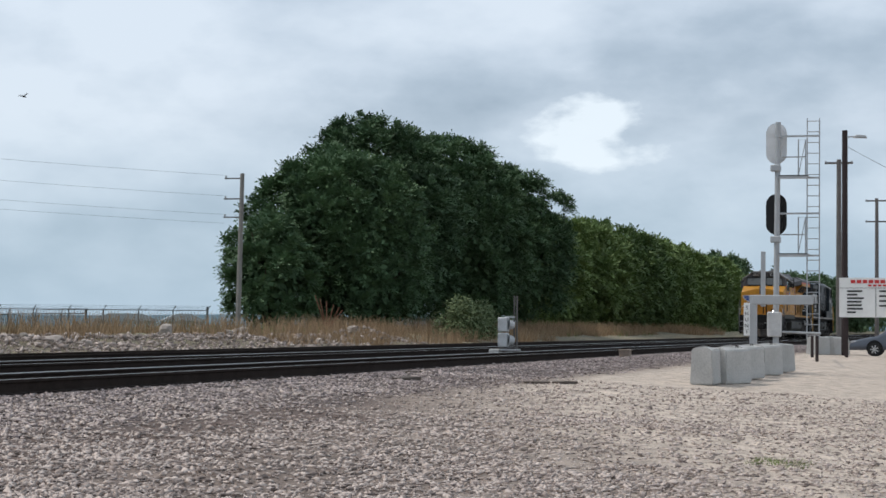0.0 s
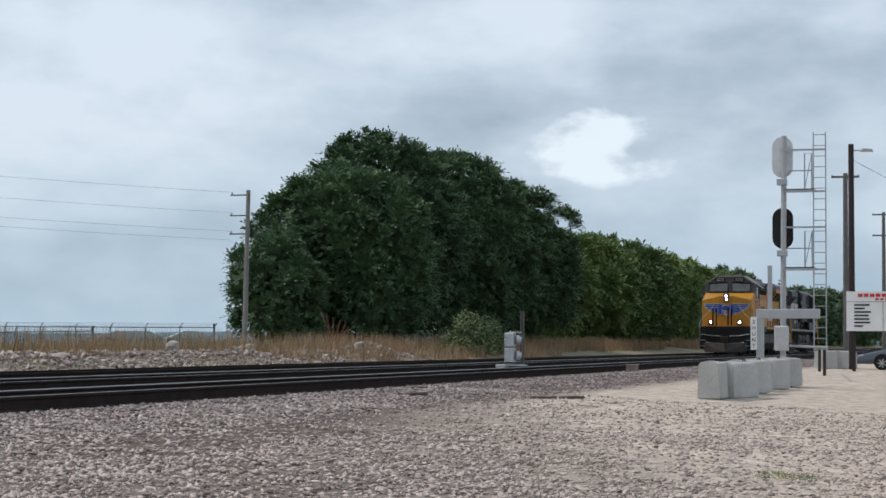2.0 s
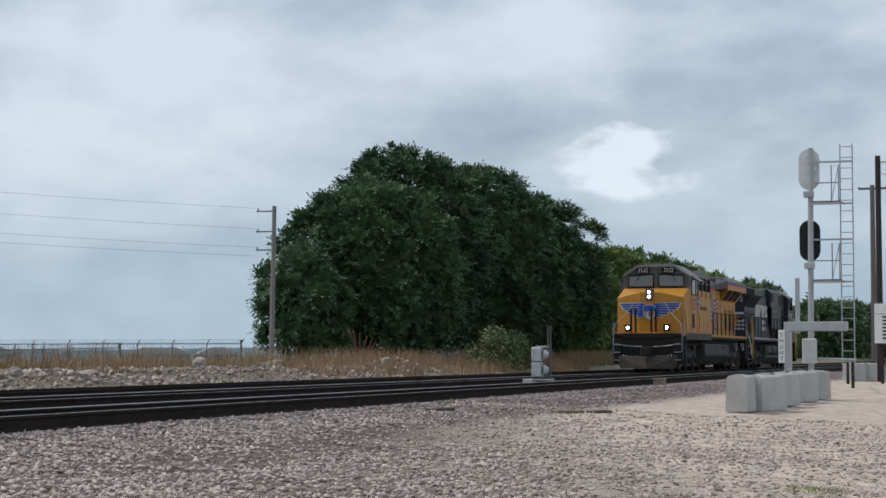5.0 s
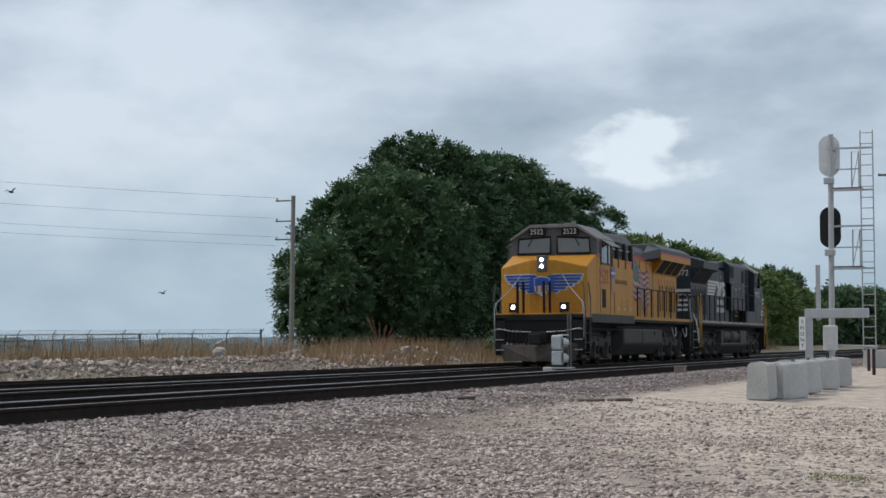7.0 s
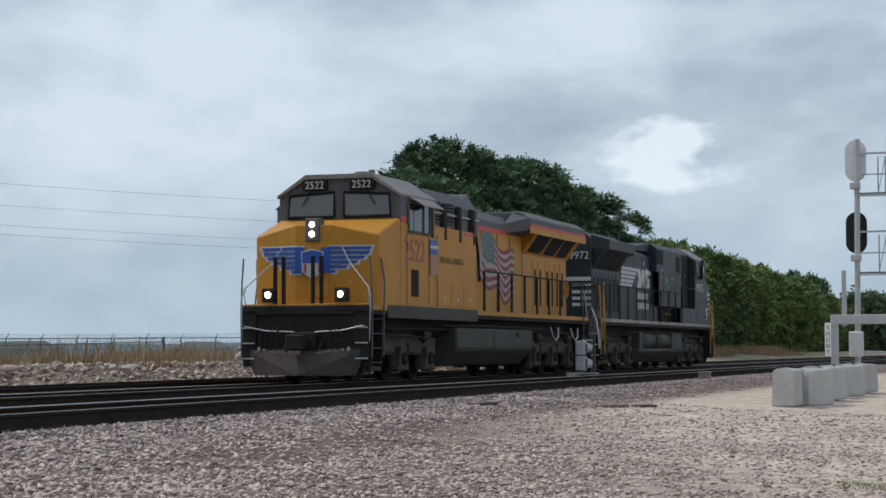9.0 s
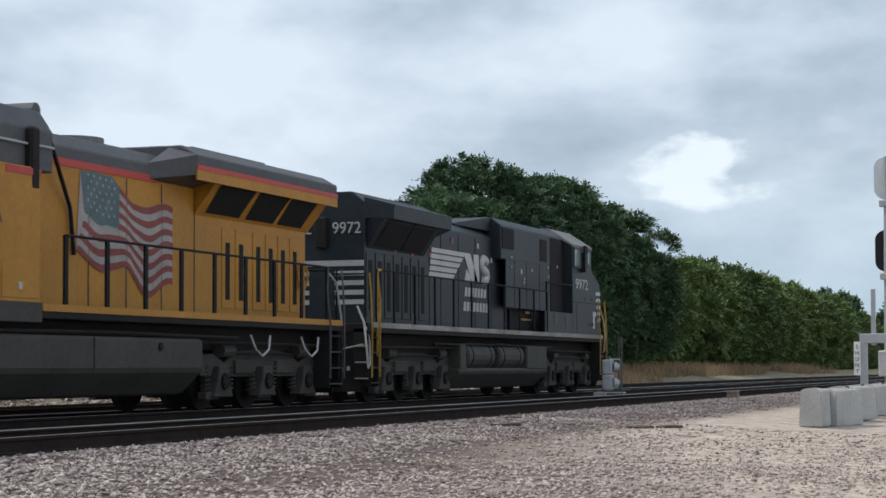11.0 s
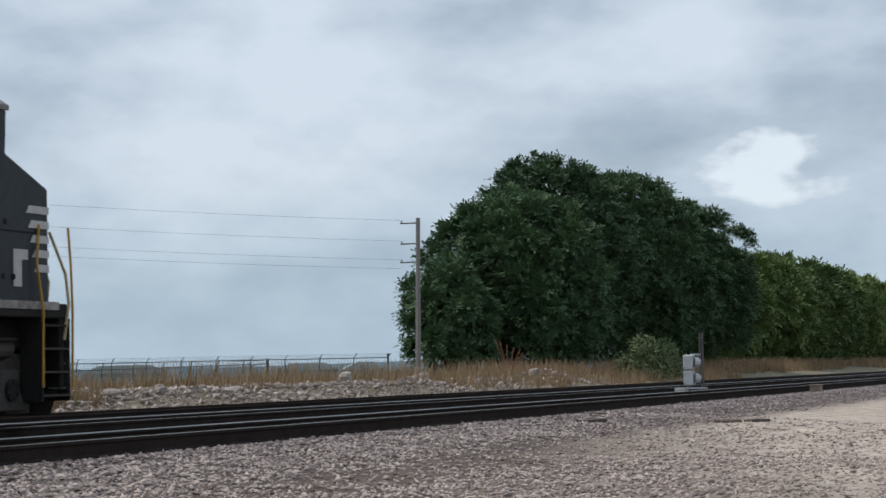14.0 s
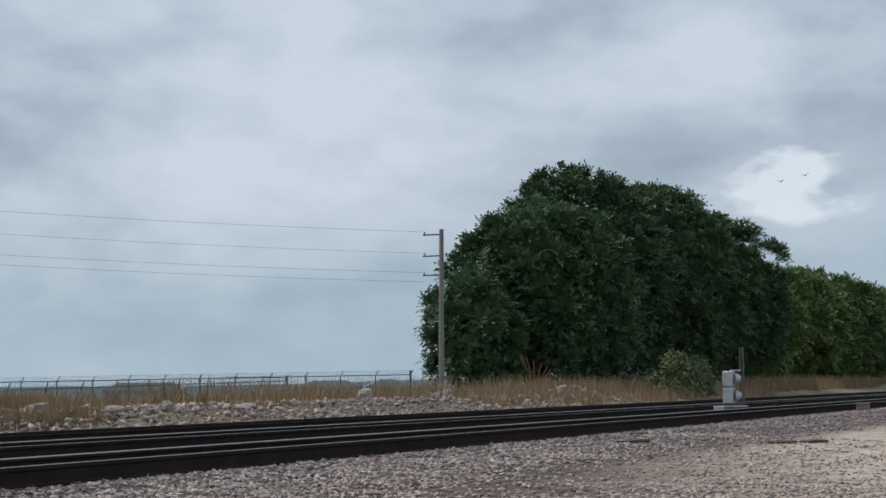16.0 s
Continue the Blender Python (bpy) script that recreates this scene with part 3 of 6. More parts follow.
def far_woods():
    n = 3600
    x = rng.uniform(235, 420, n)
    y = -30 + (x - 235) * 0.05 + rng.uniform(0, 62, n)
    keep = np.abs(y) > 9
    x, y = x[keep], y[keep]
    top = np.array([6.0 + 2.5 * noise.noise((a * 0.05, b * 0.09, 2)) for a, b in zip(x, y)])
    c = np.stack([x, y, rng.random(len(x)) ** 0.6 * top], 1)
    v, f = leaf_cloud(c, np.full(len(c), 1.0), 22, 0.9, 0.2)
    v[:, 2] = np.where(v[:, 2] < 0.8, v[:, 2] - 1.5, v[:, 2])
    tagged(bulk("far_woods", v, f, LEAF_HAZE), "green woods on both sides of the line, leaves paled for haze", "woods", kind="stuff")


far_woods()


def bush(x, y, h, r):
    b = thing("bush", "rounded grey-green bush in dry grass", "bush", pose(x, y, ground_z(x, y)))
    u = rng.normal(0, 1, (150, 3))
    u /= np.linalg.norm(u, axis=1)[:, None]
    c = np.abs(u) * np.sign(u * np.array([1, 1, 0]) + np.array([0, 0, 1])) * rng.uniform(0.5, 1, (150, 1)) * np.array([r, r, h])
    v, f = leaf_cloud(c, np.full(150, 0.16), 40, 0.13, 0.8)
    v[:, 2] = np.maximum(v[:, 2], 0)
    bulk("foliage", v, f, LEAF_BUSH, b)
    made("stem", lambda bm: [rod(bm, (0, 0, -0.1), (0.3 * math.cos(k), 0.3 * math.sin(k), h * 0.6), 0.03, 5, 0.01) for k in range(6)], BARK, b)


bush(54.2, 8.0, 2.0, 1.3)
bush(57.6, 7.9, 1.9, 0.9)


def dead_branches(x, y):
    d = thing("dead_branches", "dry reddish dead branches at the edge of the trees", "dead branches", pose(x, y, ground_z(x, y)))
    for k in range(6):
        a = 0.5 * k - 1.4
        made("branch", lambda bm: pipe(bm, [(0, 0, -0.05), (0.1, 0.25 * math.sin(a), 0.5 + 0.05 * k), (0.15, 0.62 * math.sin(a), 1.0 + 0.12 * k)], 0.018, 5), DEADWOOD, d)


DEADWOOD = mat("red_brown_dead_wood", (0.20, 0.085, 0.055), 0.9, 0, 0.3, 3, 20, 0.2)
dead_branches(39.5, 9.6)


# ================= grass =================
def blades(name, x, y, low, high, width, material, label, lean=0.3):
    n = len(x)
    z = np.array([ground_z(a, b) for a, b in zip(x, y)]) - 0.05
    h = rng.uniform(low, high, n)
    a = rng.uniform(0, 2 * np.pi, n)
    side = np.stack([np.cos(a), np.sin(a), 0 * a], 1) * (width * rng.uniform(0.5, 1.3, n))[:, None]
    base = np.stack([x, y, z], 1)
    tip = base + np.stack([rng.normal(0, lean, n) * h, rng.normal(0, lean, n) * h, h], 1)
    v = np.stack([base - side, base + side, tip], 1).reshape(-1, 3)
    tagged(bulk(name, v, np.arange(3 * n).reshape(n, 3), material), label, "grass", kind="stuff")


def grass_spots(n, x0, x1, y0, y1, scale=0.25, cut=-0.1, seed=1):
    x, y = rng.uniform(x0, x1, n), rng.uniform(y0, y1, n)
    k = np.array([noise.noise((a * scale, b * scale, seed)) for a, b in zip(x, y)]) > cut
    return x[k], y[k]


x, y = grass_spots(34000, 14, 150, 8.4, 13.0)
blades("dry_grass", x, y, 0.25, 0.95, 0.018, STRAW, "tall dry straw-coloured grass along the trees")
x, y = grass_spots(9000, 26, 70, 6.6, 9.0, 0.4, -0.05, 3)
blades("dry_grass", x, y, 0.3, 0.8, 0.013, STRAW, "dry grass at the edge of the ballast")
x, y = grass_spots(6500, 10, 34, 9.0, 20.0, 0.3, 0.0, 5)
blades("dry_grass", x, y, 0.12, 0.5, 0.016, STRAW, "dry grass behind the rubble bank")
x, y = grass_spots(9000, 28, 110, 8.0, 34.0, 0.2, 0.0, 9)
blades("green_weeds", x, y, 0.25, 0.6, 0.02, GREENGRASS, "green weeds among the dry grass")
x, y = grass_spots(6000, -8, 9, 9.2, 12.0, 0.3, -0.1, 6)
blades("dry_grass", x, y, 0.2, 0.62, 0.016, STRAW, "tall dry grass clump behind the rubble bank")
x, y = grass_spots(9000, -6, 4.4, 7.3, 10.0, 0.4, -0.25, 2)
blades("dry_grass", x, y, 0.25, 0.62, 0.014, STRAW, "thick stand of tall dry grass on the bank")
x, y = grass_spots(2500, -6, 4.6, 7.2, 10.0, 0.4, -0.1, 2)
blades("green_weeds", x, y, 0.2, 0.5, 0.014, GREENGRASS, "green weeds in the tall dry grass")
x, y = grass_spots(700, -17.2, -16.2, -14.7, -14.1, 1, -1, 4)
blades("grass_tuft", x, y, 0.03, 0.12, 0.006, GREENGRASS, "small green grass tuft in the gravel", 0.6)


# ================= rubble =================
def rock_mesh(name, size, material, seed, parent=None):
    bm = bmesh.new()
    bmesh.ops.create_icosphere(bm, subdivisions=2, radius=0.5)
    for v in bm.verts:
        d = v.co.normalized()
        k = 1 + 0.5 * noise.noise(d * 1.6 + Vector((seed * 3.1, 0, 0))) + 0.15 * noise.noise(d * 4 + Vector((0, seed, 0)))
        v.co = Vector([max(-0.36, min(0.36, c)) for c in d * 0.5 * k]) * 1.3
        v.co = Vector((v.co.x * size[0], v.co.y * size[1], v.co.z * size[2]))
    ob = part(name, bm, material, parent)
    return ob


def bank_z(x, y):
    """Top of the loose rubble: low uneven heaps along the track."""
    heap = max(0.0, 0.55 + 0.9 * noise.noise((x * 0.16, y * 0.3, 4)) + 0.45 * noise.noise((x * 0.55, y * 0.8, 7)))
    rise = 0.26 * heap * max(0.0, 1 - abs(y - 7.9) / 1.8) + 0.55 * math.exp(-((x - 38) / 2.2) ** 2 - ((y - 7.6) / 1.0) ** 2)
    return ground_z(x, y) + rise


def rubble_bank():
    n = 15000
    x = rng.uniform(-16, 47, n)
    y = 6.2 + 3.4 * rng.random(n)
    k = (x < 33.5) | (rng.random(n) < 0.35) & (x < 44)
    x, y = x[k], y[k]
    p = np.stack([x, y, [bank_z(a, b) for a, b in zip(x, y)]], 1)
    ob = stones("rubble_bank", len(p), lambda c: p, 0.03, 0.11, RUBBLE, "bank of broken pale concrete rubble beside the track")
    ob["category"] = "rubble"
    # flat broken slabs among the small pieces
    p = p[rng.random(len(p)) < 0.4]
    n = len(p)
    base = np.array([(a, b, c) for a in (-1, 1) for b in (-1, 1) for c in (-1, 1)], float)
    v = base[None] * np.stack([rng.uniform(0.5, 1.3, n), rng.uniform(0.4, 0.9, n), rng.uniform(0.14, 0.45, n)], 1)[:, None] * rng.uniform(0.55, 1.0, (n, 8, 1)) + rng.normal(0, 0.07, (n, 8, 3))
    v *= (0.024 + 0.11 * rng.random(n) ** 4.5)[:, None, None]
    for i, j, wide in ((1, 2, 0.45), (0, 2, 0.4), (0, 1, 3.0)):
        g = rng.normal(0, wide, n)[:, None]
        a, b = v[..., i] * np.cos(g) - v[..., j] * np.sin(g), v[..., i] * np.sin(g) + v[..., j] * np.cos(g)
        v[..., i], v[..., j] = a, b
    v += p[:, None] + np.array([0, 0, 0.05])
    quad = np.array(((0, 1, 3, 2), (4, 6, 7, 5), (0, 4, 5, 1), (2, 3, 7, 6), (0, 2, 6, 4), (1, 5, 7, 3)))
    f = quad[None] + 8 * np.arange(n)[:, None, None]
    tagged(bulk("broken_slabs", v.reshape(-1, 3), f.reshape(-1, 4), RUBBLE), "broken pale concrete slabs heaped beside the track", "rubble", kind="stuff")


rubble_bank()
spots = [(11.8, 7.9, 0.15, 1.0, 0.7, 0.62), (29.5, 9.4, 0.42, 0.9, 0.8, 0.5), (23.3, 9.6, 0.45, 0.9, 0.6, 0.7), (27.2, 9.0, 0.35, 0.7, 0.5, 0.45), (9.8, 9.0, 0.35, 0.3, 0.35, 0.35), (3.0, 8.4, 0.3, 0.9, 0.5, 0.5), (5.5, 8.0, 0.25, 0.6, 0.5, 0.4), (38.0, 8.0, 0.55, 0.7, 0.5, 0.4)]
for i in range(14):
    x, y = rng.uniform(-4, 40), rng.uniform(6.6, 9.2)
    s = rng.uniform(0.18, 0.36)
    spots.append((x, y, bank_z(x, y) + 0.10, s * rng.uniform(0.8, 1.4), s * rng.uniform(0.8, 1.3), s * rng.uniform(0.6, 0.9)))
for i, (x, y, z, a, b, c) in enumerate(spots):
    ob = rock_mesh("rock", (a * 0.72, b * 0.72, c * 0.72), ROCK, i + 1)
    ob.matrix_basis = pose(x, y, z, rng.uniform(-15, 15), rng.uniform(-15, 15), rng.uniform(0, 180))
    tagged(ob, "pale broken boulder lying on the rubble bank", "rock", "rocks beside the track")


def plank(x, y, l, turn, tilt=0.0):
    bm = bmesh.new()
    box(bm, -l / 2, l / 2, -0.07, 0.07, -0.03, 0.03)
    bmesh.ops.subdivide_edges(bm, edges=list(bm.edges), cuts=2)
    for v in bm.verts:
        v.co += Vector((0, 0.02 * noise.noise(v.co * 4), 0.025 * noise.noise(v.co * 5 + Vector((x, 0, 0)))))
    ob = part("wood_scrap", bm, TIE)
    ob.matrix_basis = pose(x, y, ground_z(x, y) + 0.015, tilt, 0, turn)
    tagged(ob, "dark rotten piece of tie wood lying in the gravel", "wood scrap", "wood scraps on the lot")


plank(-0.4, -8.65, 0.85, -12)
plank(-1.6, -8.35, 0.7, -25)
plank(-0.8, -5.95, 0.9, -18)
plank(-4.0, -6.6, 0.9, -8)


# ================= fence, pole and distance =================
def fence(p0, p1, n, z0, z1, z2, label):
    """Chain-link fence from p0 to p1 with n posts; its top runs from z1 to z2."""
    f = thing("chain_link_fence", label, "fence", group="fences behind the bank")
    p0, p1 = Vector(p0), Vector(p1)
    d = (p1 - p0) / (n - 1)
    w = d.normalized()
    top = [Vector((0, 0, z1 + (z2 - z1) * i / (n - 1))) for i in range(n)]
    for i in range(n):
        p = p0 + d * i
        corner = i == 0

        def post(bm):
            rod(bm, p + Vector((0, 0, z0 - 0.3)), p + top[i] + Vector((0, 0, 0.28 if corner else 0)), 0.08 if corner else 0.045, 6)
            rod(bm, p + top[i], p + top[i] + w * -0.22 + Vector((0, 0, 0.33)), 0.032, 5)
        made("post", post, FENCEPOST, f)
    made("top_rail", lambda bm: rod(bm, p0 + top[0], p1 + top[-1], 0.035, 5), FENCEPOST, f)
    for k in range(3):
        o = w * -0.07 * (k + 1) + Vector((0, 0, 0.1 * (k + 1)))
        made("barbed_wire", lambda bm: rod(bm, p0 + top[0] + o, p1 + top[-1] + o, 0.010, 4), WIRE, f)
    bm = bmesh.new()
    span = (p1 - p0).length
    for k in range(int((span - 1.0) / 0.22)):
        a = p0 + w * (k * 0.22)
        h = Vector((0, 0, z1 + (z2 - z1) * k * 0.22 / span))
        rod(bm, a + Vector((0, 0, z0)), a + w * 1.0 + h, 0.009, 3)
        rod(bm, a + h, a + w * 1.0 + Vector((0, 0, z0)), 0.009, 3)
    part("wire_mesh", bm, FENCEWIRE, f, "woven wire mesh")
    return f


FENCEPOST = mat("dull_dark_galvanised_post", (0.15, 0.16, 0.165), 0.7, 0.3, 0.25, 2, 20, 0.05)
fence((100.8, 39.5, 0), (86, 71, 0), 15, -1.2, 1.72, 1.72, "grey chain-link fence with barbed wire on slanted arms")
fence((77.05, 37.89, 0), (48.93, 39.08, 0), 10, -1.2, 1.32, 0.98, "lower chain-link fence in front of the pale sheds")


def utility_pole(x, y, z1, arms, material, label, lean=0.0, arm_len=0.75, radius=0.16, one_side=0.0, name="utility_pole"):
    z0 = ground_z(x, y)
    u = thing(name, label, "utility pole", pose(x, y, z0))
    top = Vector((lean, -lean, z1 - z0))
    made("pole", lambda bm: rod(bm, (0, 0, -0.3), top, radius, 10, radius * 0.75), material, u)
    for z in arms:
        c = top * ((z - z0) / (z1 - z0))
        a0, a1 = (-arm_len, arm_len) if not one_side else sorted((0, one_side))
        made("crossarm", lambda bm: box(bm, c.x - 0.05, c.x + 0.05, c.y + a0, c.y + a1, c.z - (0.06 if not one_side else 0.025), c.z + (0.06 if not one_side else 0.025)), POLEWOOD, u)
        for s in (a0, a1):
            if abs(s) > 0.1:
                made("insulator", lambda bm: rod(bm, (c.x, c.y + s * 0.93, c.z + 0.02), (c.x, c.y + s * 0.93, c.z + 0.13), 0.04, 6), GALV, u)
    return u


utility_pole(43.9, 15.1, 7.19, (6.98, 6.1, 5.31), PALEPOLE, "weathered grey wooden utility pole with short side arms", 0.1, radius=0.12, one_side=0.8)
utility_pole(81.4, -7.3, 10.5, (10.3,), POLEWOOD, "tall dark wooden utility pole with one crossarm", arm_len=0.8, radius=0.18)
utility_pole(131.5, -6.4, 11.4, (11.2, 9.5), POLEWOOD, "distant wooden utility pole with two crossarms", arm_len=0.9, radius=0.18)


def cable(a, b, sag, r=0.0055):
    a, b = Vector(a), Vector(b)
    pts = [a.lerp(b, t / 16) - Vector((0, 0, sag * 4 * (t / 16) * (1 - t / 16))) for t in range(17)]
    ob = made("power_cable", lambda bm: pipe(bm, pts, r, 4), WIRE)
    tagged(ob, "thin sagging overhead power cable", "cable", "overhead cables")


for z in (7.11, 6.23, 5.43, 5.05):
    cable((43.9, 15.8, z), (14.8, 49.3, z + 2.8), 0.45)
cable((51.5, -10.0, 8.6), (80, -22, 6.0), 0.8, 0.01)


def lamp_pole():
    p = thing("lamp_pole", "dark reddish wooden pole with a street lamp arm", "street lamp", pose(51.5, -9.9, ground_z(51.5, -9.9)))
    made("pole", lambda bm: rod(bm, (0, 0, -0.3), (0, 0, 9.75), 0.15, 10, 0.12), DARKWOOD, p)
    made("arm", lambda bm: rod(bm, (0, 0, 9.45), (0, -0.5, 9.5), 0.03, 6), GALV, p)
    made("lamp_head", lambda bm: prism(bm, [(-0.35, 9.42), (-0.95, 9.40), (-0.9, 9.52), (-0.5, 9.56)], "x", -0.12, 0.12), GALV, p, bevel=0.02)


lamp_pole()


def shed(x, y, w, h, turn):
    s = thing("low_building", "low distant building with a pale metal roof", "building", pose(x, y, -1.0, 0, 0, turn))
    made("wall", lambda bm: box(bm, -w / 2, w / 2, -5, 5, -0.3, 2.1), METALROOF, s)
    made("roof", lambda bm: prism(bm, [(-w / 2 - 0.4, 2.1), (-w / 2 + 1.6, 3.0), (w / 2 - 1.6, 3.0), (w / 2 + 0.4, 2.1)], "y", -5.4, 5.4), METALROOF, s, "pale metal roof")


shed(200.5, 91.0, 7.5, 3, -65)
shed(202.5, 84.0, 5.0, 3, -65)
shed(168, 99.0, 9.0, 3, -60)


def hills():
    verts, faces = [], []
    n = 160
    for i in range(n + 1):
        a = radians(-15 + 105 * i / n)
        h = 10.5 + 5.5 * noise.noise((i * 0.07, 0, 0)) + 1.6 * noise.noise((i * 0.5, 4, 0))
        for r, z in ((1750, -6), (1850, h * 0.8), (2000, h), (2300, -6)):
            verts.append((r * math.cos(a) - 38, r * math.sin(a) - 17, z))
    for i in range(n):
        for k in range(3):
            o = 4 * i + k
            faces.append((o, o + 1, o + 5, o + 4))
    tagged(bulk("backdrop_hills", verts, faces, HILL), "low wooded hills on the horizon, tinted blue for haze", "hills", kind="structure")


hills()


# ================= signals =================
def dwarf_signal():
    s = thing("dwarf_signal", "silver two-lamp dwarf signal on a concrete foot between the tracks", "railway signal", pose(20.1, -2.42, -0.2))
    made("foot", lambda bm: prism(bm, [(0.36, 0.0), (0.38, 0.24), (0.06, 0.24), (0.10, 0.0)], "x", -0.2, 0.2), CONCRETE, s, "pale concrete foot", 0.02)
    for z0, z1 in ((0.30, 0.72), (0.75, 1.17)):
        case = made("lamp_case", lambda bm: box(bm, -0.16, 0.16, -0.16, 0.12, z0, z1), ALU, s, "silver metal lamp case", 0.025)
        made("hood", lambda bm: rod(bm, (0.14, -0.03, (z0 + z1) / 2), (0.36, -0.03, (z0 + z1) / 2), 0.12, 12), SIGNBLACK, case)
        for z in (z0, z0 + 0.22):
            made("latch", lambda bm: box(bm, -0.18, -0.155, 0.06, 0.10, z + 0.05, z + 0.12), GALV, case)
        made("side_hood", lambda bm: rod(bm, (0.0, -0.19, (z0 + z1) / 2), (0.05, -0.33, (z0 + z1) / 2 - 0.02), 0.15, 12, 0.12), ALU, case)
    for y in (-0.34, -0.42):
        made("post", lambda bm: box(bm, -0.03, 0.03, y - 0.018, y + 0.018, 0.0, 1.80), POLEWOOD, s)
    made("bracket", lambda bm: box(bm, -0.04, 0.04, -0.36, -0.06, 1.16, 1.20), ALU, s)
    made("foot_plate", lambda bm: box(bm, -0.15, 0.15, -0.5, 0.1, 0.2, 0.24), ALU, s)


dwarf_signal()
m_box = made("track_marker", lambda bm: (box(bm, -0.22, 0.22, -0.15, 0.15, 0, 0.2), box(bm, -0.26, 0.26, -0.18, 0.18, 0.2, 0.23)), mat("rusty_pale_box", (0.33, 0.25, 0.2), 0.85, 0, 0.3, 3, 20, 0.2), bevel=0.01)
m_box.matrix_basis = pose(23.4, -5.45, -0.2)
tagged(m_box, "small rusty pale equipment box beside the rail", "equipment box")


def capsule(w, h):
    r = w / 2
    up = [(r * math.cos(a), h / 2 - r + r * math.sin(a)) for a in [math.pi * i / 14 for i in range(15)]]
    return up + [(-p[0], -p[1]) for p in up]


# the sky's brightness is put into this colour, so the upper head stays faint
PALEHEAD = mat("sky_paled_signal_paint", (0.64, 0.65, 0.66), 0.6, 0, 0.1, 3, 20, 0.03)


def mast_signal():
    g = ground_z(19.5, -10.45)
    s = thing("mast_signal", "tall silver railway signal mast with two signal heads, ladder and platforms", "railway signal", pose(19.5, -10.42, g))
    top = 6.5 - g
    made("mast", lambda bm: rod(bm, (0, 0, 0), (0.05, -0.06, top), 0.085, 12, 0.075), GALV, s, "silver steel mast")
    for z, lab, m in ((4.48 - g + 1.43, "pale grey signal head", PALEHEAD), (3.91 - g, "black signal head", SIGNBLACK)):
        head = made("signal_head", lambda bm: prism(bm, [(p[0], p[1] + z) for p in capsule(0.58, 1.15)], "x", 0.16, 0.19), m, s, lab)
        for k in (-0.33, 0, 0.33):
            made("lamp_housing", lambda bm: (rod(bm, (0.06, -0.05, z + k), (0.165, -0.05, z + k), 0.14, 12), rod(bm, (0.19, -0.05, z + k), (0.45, -0.05, z + k), 0.13, 12)), m, head)
        made("clamp", lambda bm: box(bm, -0.12, 0.12, -0.14, 0.14, z - 0.8, z - 0.62), GALV, s, bevel=0.02)
    for z in (6.07 - g, 4.90 - g, 3.9 - g, 2.72 - g):
        big = z < 5.7 and (abs(z - 4.9 + g) < 0.1 or abs(z - 2.72 + g) < 0.1)
        end = -1.22
        made("bracket_arm", lambda bm: box(bm, -0.03, 0.03, end, 0.0, z, z + 0.05), GALV, s)
        if big:
            made("platform", lambda bm: (box(bm, -0.35, 0.35, -0.92, -0.12, z + 0.05, z + 0.08), box(bm, -0.35, -0.32, -0.92, -0.12, z - 0.02, z + 0.08)), GALV, s, "small steel grating platform")
            made("platform_rail", lambda bm: (pipe(bm, [(0.1, -0.62, z + 0.08), (0.1, -0.62, z + 1.1), (0.1, -0.82, z + 1.1), (0.1, -0.82, z + 0.08)], 0.02), pipe(bm, [(0.1, -0.05, z + 0.62), (0.1, -0.8, z + 0.62)], 0.018), rod(bm, (0.1, -0.62, z + 0.1), (0.1, -0.82, z + 1.1), 0.012, 5)), GALV, s)
    lad = made("ladder", lambda bm: [rod(bm, (0.1, y, 0.9), (0.15, y, top + 0.1), 0.018, 6) for y in (-0.86, -1.2)], GALV, s, "narrow steel ladder")
    k = 0
    while 1.0 + 0.3 * k < top + 0.1:
        z = 1.0 + 0.3 * k
        made("rung", lambda bm: rod(bm, (0.12, -0.86, z), (0.12, -1.2, z), 0.013, 5), GALV, lad)
        k += 1
    made("junction_box", lambda bm: box(bm, -0.14, 0.14, -0.16, 0.22, 0.95, 1.65), ALU, s, "grey junction box", 0.03)
    made("step_rail", lambda bm: pipe(bm, [(0, 0.0, 1.1), (0.05, -1.25, 1.05)], 0.035), GALV, s)


mast_signal()


def sign_post():
    g = ground_z(18.4, -9.95)
    s = thing("steel_post_frame", "galvanised square post with a crossbeam and a white plate", "post", pose(18.4, -9.93, g))
    made("post", lambda bm: box(bm, -0.09, 0.09, -0.1, 0.1, 0, 1.62 - g), GALV, s, bevel=0.01)
    made("upper_post", lambda bm: box(bm, -0.05, 0.05, -0.33, -0.21, 1.3 - g, 2.82 - g), GALV, s, bevel=0.01)
    made("crossbeam", lambda bm: box(bm, -0.12, 0.12, -1.62, 0.02, 1.36 - g, 1.62 - g), GALV, s, "wide grey steel crossbeam", 0.015)
    plate = made("plate", lambda bm: box(bm, -0.11, -0.09, 0.08, 0.25, 0.50 - g, 1.40 - g), WHITE, s, "white vertical plate with black letters one above another", 0.005)
    for k, c in enumerate("TNUHS"):
        lettering(c, 0.15, INK, pose(-0.114, 0.165, 0.56 - g + 0.165 * k, 90, 0, -90), plate, "black letter", 1.0)


sign_post()


def pipe_rail():
    r = thing("pipe_barrier", "rusty pipe barrier beside the lot", "barrier", pose(36, -10.1, ground_z(36, -10.1)))
    for x in (0, 6):
        made("post", lambda bm: rod(bm, (x, 0.12 * x, -0.2), (x, 0.12 * x, 1.05), 0.06, 8), DARKWOOD, r)
    made("bar", lambda bm: rod(bm, (-6.5, -0.6, 1.02), (6, 0.72, 1.02), 0.035, 6), GALV, r)


pipe_rail()


